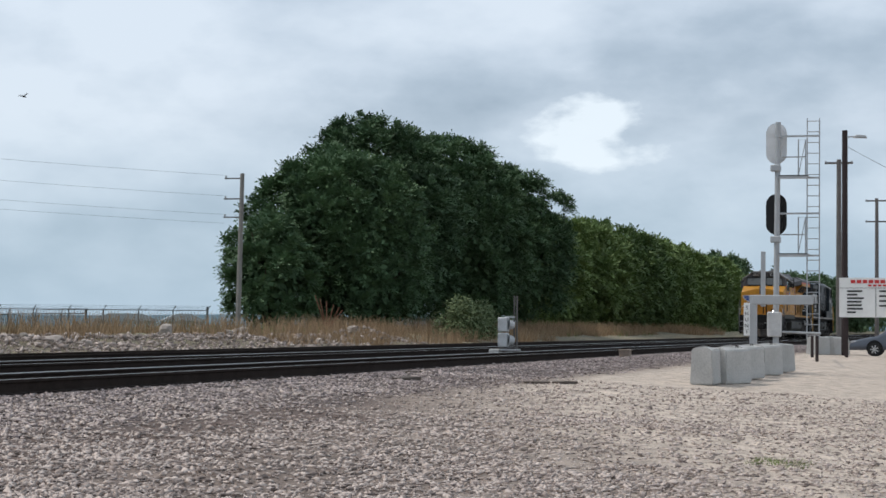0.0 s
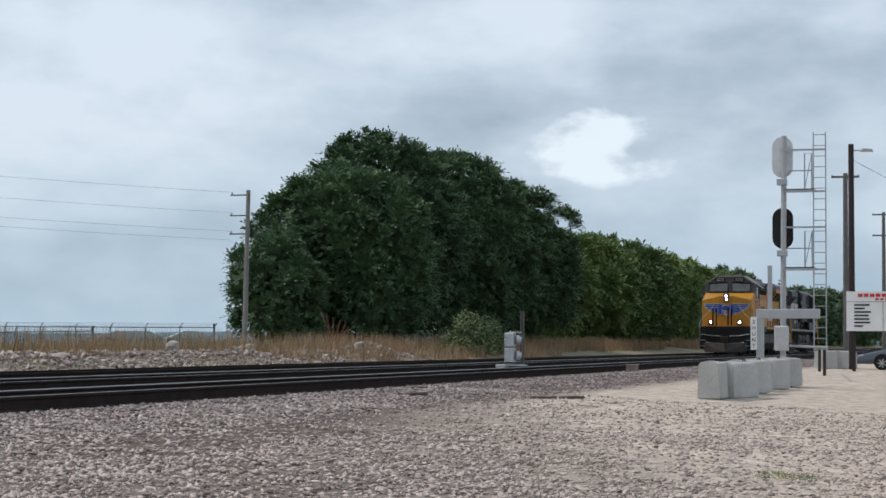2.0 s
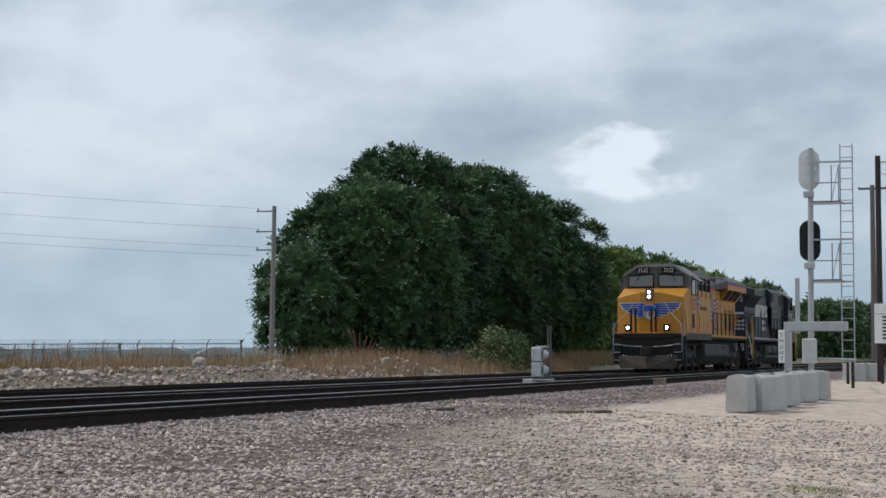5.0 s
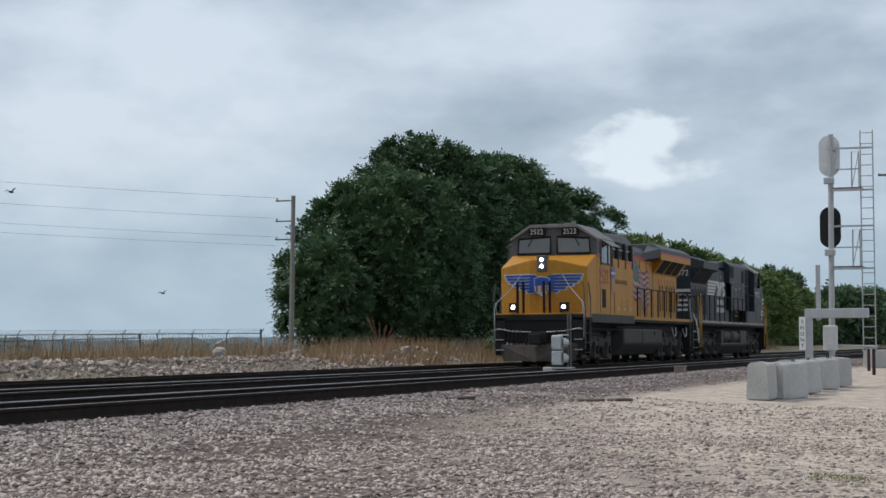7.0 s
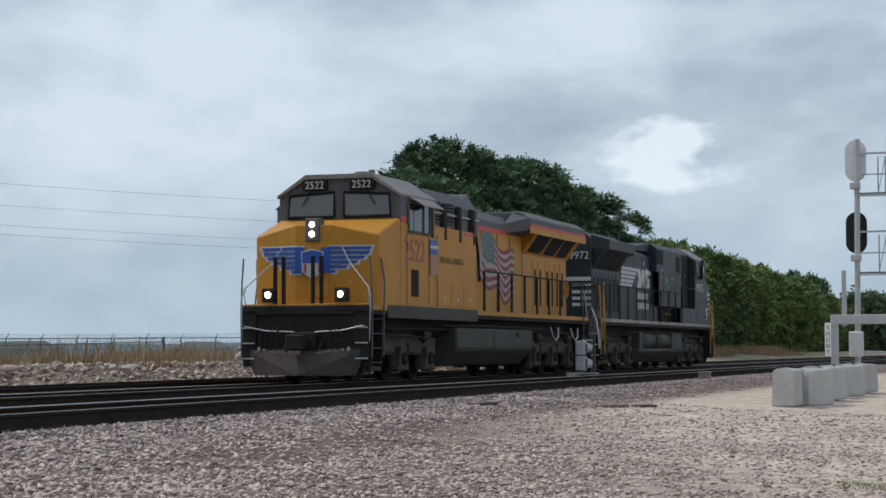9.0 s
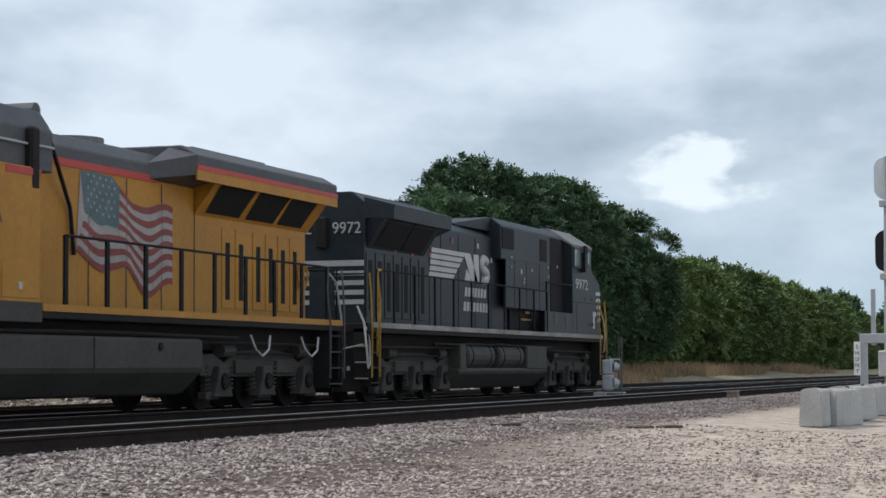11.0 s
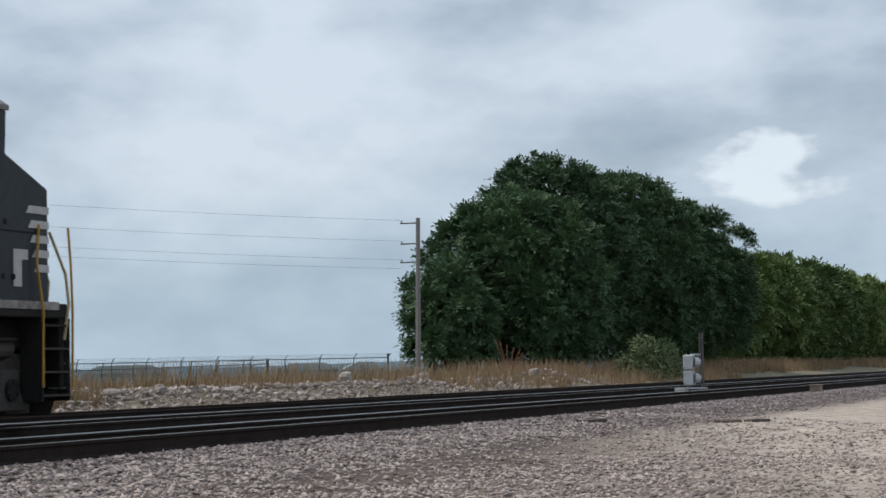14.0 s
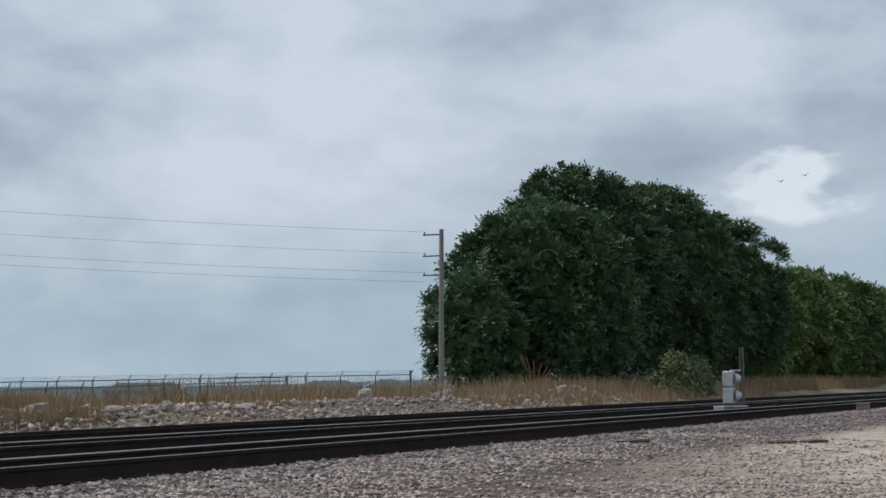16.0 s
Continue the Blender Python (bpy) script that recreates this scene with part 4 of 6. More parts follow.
# ================= concrete barriers =================
BARRIER = [(-0.24, 0), (-0.24, 0.10), (-0.225, 0.24), (-0.21, 0.74), (-0.1, 0.79), (0.1, 0.79), (0.21, 0.74), (0.225, 0.24), (0.24, 0.10), (0.24, 0)]


def barrier(length):
    b = thing("concrete_barrier", "pale grey precast concrete road barrier, chipped and stained", "concrete barrier", group="concrete barriers on the lot")

    def shape(bm):
        prism(bm, BARRIER, "x", -length / 2, length / 2)
        bmesh.ops.bevel(bm, geom=list(bm.edges), offset=0.025, segments=2, affect="EDGES", clamp_overlap=True)
        for v in bm.verts:
            v.co += Vector((0.008 * noise.noise(v.co * 9), 0.012 * noise.noise(v.co * 7 + Vector((4, 0, 0))), (0.012 if v.co.z < 0.7 else 0.045) * noise.noise(v.co * 8)))
    made("body", shape, CONCRETE, b)
    made("lifting_loop", lambda bm: pipe(bm, [(length / 4, 0, 0.77), (length / 4, 0, 0.82), (length / 4 + 0.12, 0, 0.82), (length / 4 + 0.12, 0, 0.77)], 0.012), RUST_RAIL, b, "rusty steel lifting loop")
    return b


first = barrier(1.35)
rows = [(4.9, -10.56, 0), (6.2, -10.88, -16), (8.9, -10.5, 6), (10.5, -10.70, -14), (13.0, -10.46, 6), (14.8, -10.68, -14), (17.2, -10.43, 6), (18.7, -10.62, -12)]
first.matrix_basis = pose(rows[0][0], rows[0][1], ground_z(*rows[0][:2]), 0, 0, rows[0][2])
for x, y, a in rows[1:] + [(49.6, -8.95, -20), (51.2, -9.15, 15), (53.0, -9.3, -15), (54.8, -9.55, 12)]:
    copy_thing(first, pose(x, y, ground_z(x, y), 0, 0, a))


# ================= notice board and car =================
def notice_board():
    g = ground_z(47.5, -10.3)
    s = thing("notice_board", "white notice board with red heading and black lines on dark posts", "sign", pose(47.5, -10.0, g))
    for y in (-0.27, -2.3):
        made("post", lambda bm: box(bm, 0.03, 0.15, y - 0.07, y + 0.07, -0.3, 2.9 - g), DARKWOOD, s)
    board = made("board", lambda bm: box(bm, -0.02, 0.03, -2.55, 0.02, 1.2 - g, 2.83 - g), WHITE, s, "white painted board")
    made("heading", lambda bm: [box(bm, -0.03, -0.024, -0.45 - 0.24 * k - 0.19, -0.45 - 0.24 * k, 2.60 - g, 2.74 - g) for k in range(8)], RED, board, "red heading shapes")
    made("subheading", lambda bm: [box(bm, -0.03, -0.024, -1.15 - 0.2 * k - 0.14, -1.15 - 0.2 * k, 2.47 - g, 2.55 - g) for k in range(6)], RED, board)
    made("rule", lambda bm: (box(bm, -0.028, -0.022, -2.5, 0.0, 2.40 - g, 2.415 - g), box(bm, -0.028, -0.022, -1.47, -1.45, 1.22 - g, 2.4 - g)), INK, board)
    for k in range(7):
        w = (0.62, 0.42, 0.68, 0.58, 0.6, 0.64, 0.36)[k]
        made("print_line", lambda bm: box(bm, -0.03, -0.024, -0.3 - w, -0.3, 2.24 - g - 0.145 * k, 2.31 - g - 0.145 * k), INK, board)
    for k in range(4):
        made("print_line", lambda bm: box(bm, -0.03, -0.024, -2.2, -1.6, 2.24 - g - 0.2 * k, 2.31 - g - 0.2 * k), INK, board)


notice_board()


def car():
    g = ground_z(57.4, -11)
    c = thing("parked_car", "dark grey sedan parked behind the notice board", "car", pose(57.4, -9.72, g))

    def shell(bm):
        prof = [(0.02, 0.28), (0.0, 0.55), (-0.12, 0.70), (-0.9, 0.86), (-1.25, 0.92), (-1.95, 1.36), (-2.4, 1.44), (-3.2, 1.40), (-3.9, 1.02), (-4.45, 0.95), (-4.58, 0.6), (-4.55, 0.28)]
        ring = []
        for x, k in ((-0.86, 0.86), (-0.72, 1.0), (0.72, 1.0), (0.86, 0.86)):
            ring.append([bm.verts.new((x * (0.82 if p[1] > 1.0 else 1), p[0] * (1 if abs(x) < 0.8 else 0.985) - (0.03 if abs(x) > 0.8 else 0), 0.28 + (p[1] - 0.28) * k)) for p in prof])
        n = len(prof)
        for a, b in zip(ring, ring[1:]):
            for i in range(n):
                bm.faces.new((a[i], a[(i + 1) % n], b[(i + 1) % n], b[i]))
        bm.faces.new(ring[0])
        bm.faces.new(ring[-1][::-1])
    made("body", shell, CARPAINT, c, "dark grey painted body", 0.02, True)
    for x in (-0.80, 0.80):
        for y in (-1.13, -3.75):
            w = made("wheel", lambda bm: rod(bm, (x - 0.1, y, 0.31), (x + 0.1, y, 0.31), 0.31, 20), TYRE, c)
            made("rim", lambda bm: [rod(bm, (x - 0.112, y, 0.31), (x + 0.112, y, 0.31), 0.07, 10)] + [rod(bm, (x - 0.105, y, 0.31), (x - 0.105, y + 0.2 * math.cos(a), 0.31 + 0.2 * math.sin(a)), 0.028, 5) for a in [2 * math.pi * k / 7 for k in range(7)]], GALV, w, "silver spoked rim")
            made("wheel_arch", lambda bm: rod(bm, (x - 0.075, y, 0.36), (x + 0.075, y, 0.36), 0.37, 20), BLACKHOLE, c)
        made("headlight", lambda bm: box(bm, x - 0.06, x + 0.068, -0.32, -0.06, 0.60, 0.70), GALV, c, "clear headlight", 0.02)
        made("side_window", lambda bm: prism(bm, [(-1.45, 0.95), (-2.0, 1.30), (-3.2, 1.32), (-3.6, 1.0)], "x", x * 0.905, x * 0.915), GLASS, c)
    made("windscreen", lambda bm: hull(bm, [(-0.6, -1.30, 0.98), (0.6, -1.30, 0.98), (0.5, -1.9, 1.36), (-0.5, -1.9, 1.36)], [(0, 1, 2, 3)]), GLASS, c)
    made("bumper", lambda bm: box(bm, -0.8, 0.8, -0.1, 0.03, 0.32, 0.5), CARPAINT, c, "", 0.03)


car()


# ================= locomotives =================
def distance(t):
    """Where the front coupler of the leading engine stands along the track."""
    return 104.76 - 10.9146 * t - 0.04025 * t * t + 0.75 * math.exp(-((t - 12.2) / 0.42) ** 2)


WHEELS = []


def truck(parent, xc, turned):
    t = made("truck", lambda bm: truck_frame(bm, xc), TRUCKGREY, parent, "dusty three-axle truck frame", 0.012)
    for dx in (-1.98, 0.0, 1.98):
        def spun(bm):
            for s in (-1, 1):
                rod(bm, (0, s * 0.66, 0), (0, s * 0.80, 0), 0.533, 28)
                rod(bm, (0, s * 0.66, 0), (0, s * 0.635, 0), 0.56, 28)
                rod(bm, (0, s * 0.80, 0), (0, s * 0.84, 0), 0.2, 14)
                for k in range(3):
                    a = 2 * math.pi * k / 3
                    rod(bm, (0.33 * math.cos(a), s * 0.79, 0.33 * math.sin(a)), (0.33 * math.cos(a), s * 0.81, 0.33 * math.sin(a)), 0.06, 8)
            rod(bm, (0, -0.7, 0), (0, 0.7, 0), 0.1, 10)
        w = made("wheelset", spun, GRIME, t, "grimy steel wheels on an axle")
        WHEELS.append((w, xc + dx, turned))
        for s in (-1, 1):
            made("journal_box", lambda bm: prism(bm, [(xc + dx - 0.20, 0.80), (xc + dx + 0.20, 0.80), (xc + dx + 0.25, 0.52), (xc + dx + 0.40, 0.24), (xc + dx - 0.40, 0.24), (xc + dx - 0.25, 0.52)], "y", min(s * 1.0, s * 1.25), max(s * 1.0, s * 1.25)), TRUCKGREY, t, "", 0.02)
            made("axle_cap", lambda bm: (rod(bm, (xc + dx, s * 1.2, 0.52), (xc + dx, s * 1.30, 0.52), 0.15, 14), [rod(bm, (xc + dx + 0.1 * math.cos(a), s * 1.29, 0.52 + 0.1 * math.sin(a)), (xc + dx + 0.1 * math.cos(a), s * 1.315, 0.52 + 0.1 * math.sin(a)), 0.022, 6) for a in (0.5, 1.55, 2.6, 3.65, 4.7, 5.75)]), GRIME, t, "dark bolted axle cap")
            for e in (-0.5, 0.5):
                made("coil_spring", lambda bm: pipe(bm, [(xc + dx + e + 0.075 * math.cos(a), s * 1.1 + 0.075 * math.sin(a), 0.34 + 0.46 * a / 37.7) for a in [37.7 * k / 42 for k in range(43)]], 0.022, 5), TRUCKGREY, t)
    for s in (-1, 1):
        for e in (-1.75, 1.75):
            made("brake_cylinder", lambda bm: rod(bm, (xc + e - 0.28, s * 1.16, 1.08), (xc + e + 0.22, s * 1.16, 1.08), 0.13, 12), TRUCKGREY, t)
        made("brake_pipe", lambda bm: pipe(bm, [(xc - 1.7, s * 1.22, 1.02), (xc, s * 1.24, 1.03), (xc + 1.7, s * 1.22, 1.02)], 0.02), GRIME, t)


def truck_frame(bm, xc):
    prof = [(-2.75, 0.62), (-2.75, 1.0), (-2.2, 1.02), (-1.75, 0.86), (-1.35, 1.05), (-0.6, 1.1), (0.6, 1.1), (1.35, 1.05), (1.75, 0.86), (2.2, 1.02), (2.75, 1.0), (2.75, 0.62),
            (2.3, 0.62), (2.2, 0.76), (1.72, 0.76), (1.6, 0.60), (0.42, 0.60), (0.3, 0.78), (-0.3, 0.78), (-0.42, 0.60), (-1.6, 0.60), (-1.72, 0.76), (-2.2, 0.76), (-2.3, 0.62)]
    for s in (-1, 1):
        a, b = sorted((s * 0.98, s * 1.14))
        prism(bm, [(xc + p[0], p[1]) for p in prof], "y", a, b)
        for e in (-0.95, 0.95):
            box(bm, xc + e - 0.42, xc + e + 0.42, min(s * 1.05, s * 1.2), max(s * 1.05, s * 1.2), 0.66, 0.9)
        for e in (-2.3, 0, 2.3):
            box(bm, xc + e - 0.28, xc + e + 0.28, min(s * 1.0, s * 1.17), max(s * 1.0, s * 1.17), 0.2, 0.34)
    box(bm, xc - 1.0, xc + 1.0, -0.98, 0.98, 0.8, 1.1)
    box(bm, xc - 2.6, xc + 2.6, -0.5, 0.5, 0.4, 0.9)


def stairs(parent, x, s, flip, rail_mat):
    """Corner steps between platform and ground."""
    d = 1 if flip else -1
    a, b = (min(s * 1.18, s * 1.52), max(s * 1.18, s * 1.52))
    st = boxes("corner_steps", [(x - 0.33, x + 0.33, a, b, z, z + 0.035) for z in (0.42, 0.74, 1.06, 1.38)], GRIME, parent, "open steel corner steps")
    for e in (-0.35, 0.35):
        boxes("step_side", [(x + e - 0.02, x + e + 0.02, a, b, 0.36, 1.5)], GRIME, st)
    for z in (0.42, 0.74, 1.06):
        boxes("step_edge", [(x - 0.33, x + 0.33, s * 1.525 - 0.008, s * 1.525 + 0.008, z + 0.005, z + 0.03)], TRUCKGREY, st, "worn step edge")
    for e in (-0.38, 0.38):
        made("grab_rail", lambda bm: pipe(bm, [(x + e, s * 1.55, 0.55), (x + e, s * 1.56, 1.6), (x + e + d * (0.12 if e * d > 0 else 0.0), s * 1.54, 2.2), (x + e, s * 1.5, 2.72)], 0.019), rail_mat, st, "painted grab rail")


def end_gear(parent, x, d, plow):
    """Pilot plate, coupler, hoses and pins; d points outward along x."""
    pl = made("pilot", lambda bm: box(bm, min(x, x - d * 0.12), max(x, x - d * 0.12), -1.48, 1.48, 0.55, 1.62), GRIME, parent, "grimy steel pilot plate", 0.02)
    made("coupler", lambda bm: (box(bm, min(x, x + d * 0.55), max(x, x + d * 0.55), -0.12, 0.12, 0.78, 1.0), box(bm, min(x + d * 0.42, x + d * 0.72), max(x + d * 0.42, x + d * 0.72), -0.2, 0.2, 0.72, 1.06), box(bm, min(x, x + d * 0.15), max(x, x + d * 0.15), -0.3, 0.3, 0.66, 1.12)), GRIME, pl, "knuckle coupler", 0.03)
    for s in (-1, 1):
        made("air_hose", lambda bm: pipe(bm, [(x, s * 0.42, 0.95), (x + d * 0.2, s * 0.42, 0.8), (x + d * 0.28, s * 0.3, 0.5), (x + d * 0.3, s * 0.22, 0.42)], 0.025), BLACKHOLE, pl)
        for k in range(4):
            y = s * (0.62 + 0.13 * k)
            made("control_hose", lambda bm: pipe(bm, [(x, y, 1.22), (x + d * 0.10, y, 1.16), (x + d * 0.13, y + s * 0.02, 0.92), (x + d * 0.12, y + s * 0.05, 0.66 + 0.04 * k)], 0.022), BLACKHOLE, pl)
            made("hose_end", lambda bm: rod(bm, (x + d * 0.12, y + s * 0.05, 0.58 + 0.04 * k), (x + d * 0.12, y + s * 0.05, 0.67 + 0.04 * k), 0.032, 6), GALV, pl, "bare metal hose end")
        made("uncoupling_lever", lambda bm: pipe(bm, [(x + d * 0.06, s * 0.25, 1.12), (x + d * 0.12, s * 0.9, 1.15), (x + d * 0.14, s * 1.4, 1.25)], 0.016), GALV, pl)
    for s in (-1, 1):
        well = made("step_well", lambda bm: box(bm, min(x + d * 0.002, x + d * 0.05), max(x + d * 0.002, x + d * 0.05), min(s * 1.16, s * 1.5), max(s * 1.16, s * 1.5), 0.5, 1.6), GRIME, pl, "grey step well", 0.01)
        for z in (0.52, 0.86, 1.2):
            made("step_lip", lambda bm: box(bm, min(x, x + d * 0.09), max(x, x + d * 0.09), min(s * 1.2, s * 1.48), max(s * 1.2, s * 1.48), z, z + 0.03), GALV, well, "worn bright step lip")
    if plow:
        made("plow", lambda bm: hull(bm, [(x + d * 0.55, 0, 0.16), (x + d * 0.05, -1.2, 0.16), (x + d * 0.05, 1.2, 0.16), (x + d * 0.42, 0, 0.62), (x, -1.45, 0.75), (x, 1.45, 0.75)], [(0, 1, 4, 3), (0, 3, 5, 2), (1, 2, 5, 4), (0, 2, 1), (3, 4, 5)]), mat("dusty_plow_steel", (0.070, 0.058, 0.050), 0.9, 0, 0.4, 1.5, 12, 0.2), pl, "dusty steel snow plow")
    else:
        made("end_skirt", lambda bm: box(bm, min(x, x - d * 0.05), max(x, x - d * 0.05), -1.3, 1.3, 0.25, 0.58), GRIME, pl)


def handrail(parent, x0, x1, s, n, material, z=2.78, wide=0.03):
    r = made("handrail", lambda bm: rod(bm, (x0, s * 1.49, z), (x1, s * 1.49, z), 0.02, 6), material, parent, "walkway handrail")
    for k in range(n):
        x = x0 + (x1 - x0) * k / (n - 1)
        made("stanchion", lambda bm: box(bm, x - wide, x + wide, s * 1.49 - 0.018, s * 1.49 + 0.018, 1.66, z), material, r)


def frame_parts(parent, sill_mat, x0, x1):
    made("underframe", lambda bm: (box(bm, 1.2, 21.2, -1.05, 1.05, 1.08, 1.5), box(bm, 0.95, 21.45, -1.50, 1.50, 1.50, 1.70)), GRIME, parent, "dark steel underframe", 0.015)
    for s in (-1, 1):
        made("sill_stripe", lambda bm: box(bm, x0, x1, s * 1.505 - 0.012, s * 1.505 + 0.012, 1.61, 1.72), sill_mat, parent, "painted sill edge")
    pipes = [(2.0, 21.0, 1.32, 1.2), (6.5, 16.5, 1.40, 1.3)]
    for s in (-1, 1):
        for a, b, y, z in pipes:
            made("air_pipe", lambda bm: pipe(bm, [(a, s * y, z), ((a + b) / 2, s * y, z + 0.03), (b, s * y, z)], 0.03), GRIME, parent)


def nose_shell(bm, xf, xs, xw, ztop_side, ztop_mid, zw):
    """Pointed wide nose: front edge xf in the middle, xs at the sides, windshield foot at xw."""
    w = 1.48
    hull(bm, [(xf, -0.42, 1.70), (xf, 0.42, 1.70), (xs, w, 1.70), (xw, w, 1.70), (xw, -w, 1.70), (xs, -w, 1.70),
              (xf, -0.42, ztop_mid), (xf, 0.42, ztop_mid), (xs, w, ztop_side), (xw, w, zw), (xw, -w, zw), (xs, -w, ztop_side)],
         [(0, 1, 7, 6), (1, 2, 8, 7), (2, 3, 9, 8), (3, 4, 10, 9), (4, 5, 11, 10), (5, 0, 6, 11), (6, 7, 8, 9, 10, 11), (0, 5, 4, 3, 2, 1)])


def cab_shell(bm, x0, x1, lean, zb=1.70):
    """Cab with a leaning front and roof edges cut off."""
    sec = [(-1.49, zb), (-1.49, 4.18), (-0.80, 4.62), (0.80, 4.62), (1.49, 4.18), (1.49, zb)]
    f = [(x0 + (lean if p[1] > 3 else 0), *p) for p in sec]
    b = [(x1, *p) for p in sec]
    k = 6
    hull(bm, f + b, [tuple(range(k))] + [tuple(range(2 * k - 1, k - 1, -1))] + [(i, (i + 1) % k, k + (i + 1) % k, k + i) for i in range(k)])


PRINTGREY = mat("faded_grey_print", (0.20, 0.13, 0.06), 0.6, 0, 0.3, 3, 20, 0)
FLAGWHITE = mat("faded_flag_white", (0.40, 0.36, 0.34), 0.7, 0, 0.35, 3, 25, 0.05)
FLAGRED = mat("faded_flag_red", (0.27, 0.075, 0.065), 0.7, 0, 0.35, 3, 25, 0.05)
FLAGBLUE = mat("faded_flag_blue", (0.115, 0.17, 0.18), 0.7, 0, 0.4, 3, 25, 0.05)


def yellow_engine():
    e = thing("locomotive", "yellow and grey diesel locomotive with blue wing emblem, leading, headlights on", "locomotive", group="locomotives of the train")
    frame_parts(e, YELLOW, 9.25, 21.4)
    for s in (-1, 1):
        made("skirt", lambda bm: box(bm, 2.2, 9.2, s * 1.515 - 0.014, s * 1.515 + 0.014, 1.44, 1.73), TANKGREY, e, "grey skirt panel")
        made("front_sill_stripe", lambda bm: box(bm, 1.0, 2.18, s * 1.505 - 0.012, s * 1.505 + 0.012, 1.6, 1.73), YELLOW, e)
    end_gear(e, 1.0, -1, True)
    end_gear(e, 21.4, 1, False)
    truck(e, 4.1, False)
    truck(e, 18.2, False)
    for x, flip in ((1.42, True), (21.0, False)):
        for s in (-1, 1):
            stairs(e, x, s, flip, UPGREY)
    # fuel tank
    tank = made("fuel_tank", lambda bm: prism(bm, [(-1.47, 1.26), (-1.47, 0.72), (-1.05, 0.30), (1.05, 0.30), (1.47, 0.72), (1.47, 1.26)], "x", 7.6, 14.87), TANKGREY, e, "dusty grey fuel tank", 0.05)
    for s in (-1, 1):
        made("filler", lambda bm: rod(bm, (13.2, s * 1.44, 1.12), (13.2, s * 1.5, 1.12), 0.07, 10), GRIME, tank)
        made("tank_seam", lambda bm: box(bm, 10.9, 10.93, s * 1.472 - 0.006, s * 1.472 + 0.006, 0.75, 1.24), GRIME, tank)
    made("front_stripe", lambda bm: box(bm, 0.98, 1.5, -1.46, 1.46, 1.70, 1.745), YELLOW, e, "yellow front platform edge", 0.01)
    # nose and cab
    nose = made("nose", lambda bm: nose_shell(bm, 1.46, 1.72, 3.2, 3.22, 3.46, 3.66), YELLOW, e, "yellow pointed wide nose", 0.03)
    made("nose_door", lambda bm: box(bm, 1.435, 1.47, -0.38, 0.12, 1.9, 3.0), YELLOW, nose, "yellow nose door", 0.01)
    for y in (0.74, 0.54, -0.16, -0.36):
        made("nose_stanchion", lambda bm: box(bm, 1.02, 1.07, y - 0.04, y + 0.04, 1.72, 2.75), BLACKHOLE, nose)
    for s in (-1, 1):
        wing = made("emblem_wing", lambda bm: hull(bm, [(1.445 + k, s * a, z) for k in (0.0, -0.022) for a, z in ((0.20, 2.95), (0.42, 2.95), (0.42, 2.46), (0.20, 2.36))], [(0, 1, 2, 3), (7, 6, 5, 4), (0, 4, 5, 1), (1, 5, 6, 2), (2, 6, 7, 3), (3, 7, 4, 0)]), BLUE, nose, "blue emblem wing")

        def feathers(bm, inset, push, inner):
            """Stepped rows of a spread wing on the two facets of the nose."""
            sl = (1.72 - 1.46) / (1.48 - 0.42)
            for k in range(6):
                top, low = 2.985 - 0.1 * k - inset, 2.985 - 0.1 * (k + 1) + inset
                tip = 1.43 - (0.06, 0.10, 0.20, 0.36, 0.58, 0.84)[k] - 2.2 * inset
                for a, b, cut in ((inner, 0.42, 0.0), (0.42, tip, 0.05)):
                    pts = [(a, top), (b, top), (b - cut, low), (a, low)]
                    lo = [bm.verts.new((1.46 + max(0, p[0] - 0.42) * sl - push, s * p[0], p[1])) for p in pts]
                    hi = [bm.verts.new((v.co.x - 0.006, v.co.y, v.co.z)) for v in lo]
                    bm.faces.new(lo)
                    bm.faces.new(hi[::-1])
                    for i in range(4):
                        bm.faces.new((lo[i], lo[(i + 1) % 4], hi[(i + 1) % 4], hi[i]))
        made("feather_edge", lambda bm: feathers(bm, -0.012, 0.004, 0.2), DECALWHITE, wing, "white feather edges")
        made("feather", lambda bm: feathers(bm, 0.018, 0.013, 0.24), BLUE, wing, "blue feather bars")
    shield = made("shield", lambda bm: prism(bm, [(-0.27, 2.86), (0, 2.93), (0.27, 2.86), (0.25, 2.44), (0, 2.27), (-0.25, 2.44)], "x", 1.412, 1.43), DECALWHITE, nose, "white shield shape")
    made("shield_top", lambda bm: prism(bm, [(-0.245, 2.84), (0, 2.90), (0.245, 2.84), (0.24, 2.62), (-0.24, 2.62)], "x", 1.408, 1.413), BLUE, shield)
    for k in (-0.17, 0.0, 0.17):
        made("shield_stripe", lambda bm: box(bm, 1.408, 1.413, k - 0.03, k + 0.03, 2.42, 2.61), DECALRED, shield)
    lights = made("headlight_case", lambda bm: box(bm, 1.40, 1.75, -0.17, 0.17, 3.08, 3.58), UPGREY, e, "dark headlight case", 0.02)
    for z in (3.24, 3.44):
        made("headlight", lambda bm: rod(bm, (1.41, 0, z), (1.375, 0, z), 0.06, 16), LAMP, lights, "lit round headlight")
    for s in (-1, 1):
        dl = made("ditch_light_case", lambda bm: box(bm, 0.9, 1.12, s * 0.86 - 0.15, s * 0.86 + 0.15, 1.78, 2.08), GRIME, e, "ditch light case", 0.02)
        made("ditch_light", lambda bm: rod(bm, (0.91, s * 0.86, 1.94), (0.875, s * 0.86, 1.94), 0.065, 16), LAMP, dl, "lit ditch light")
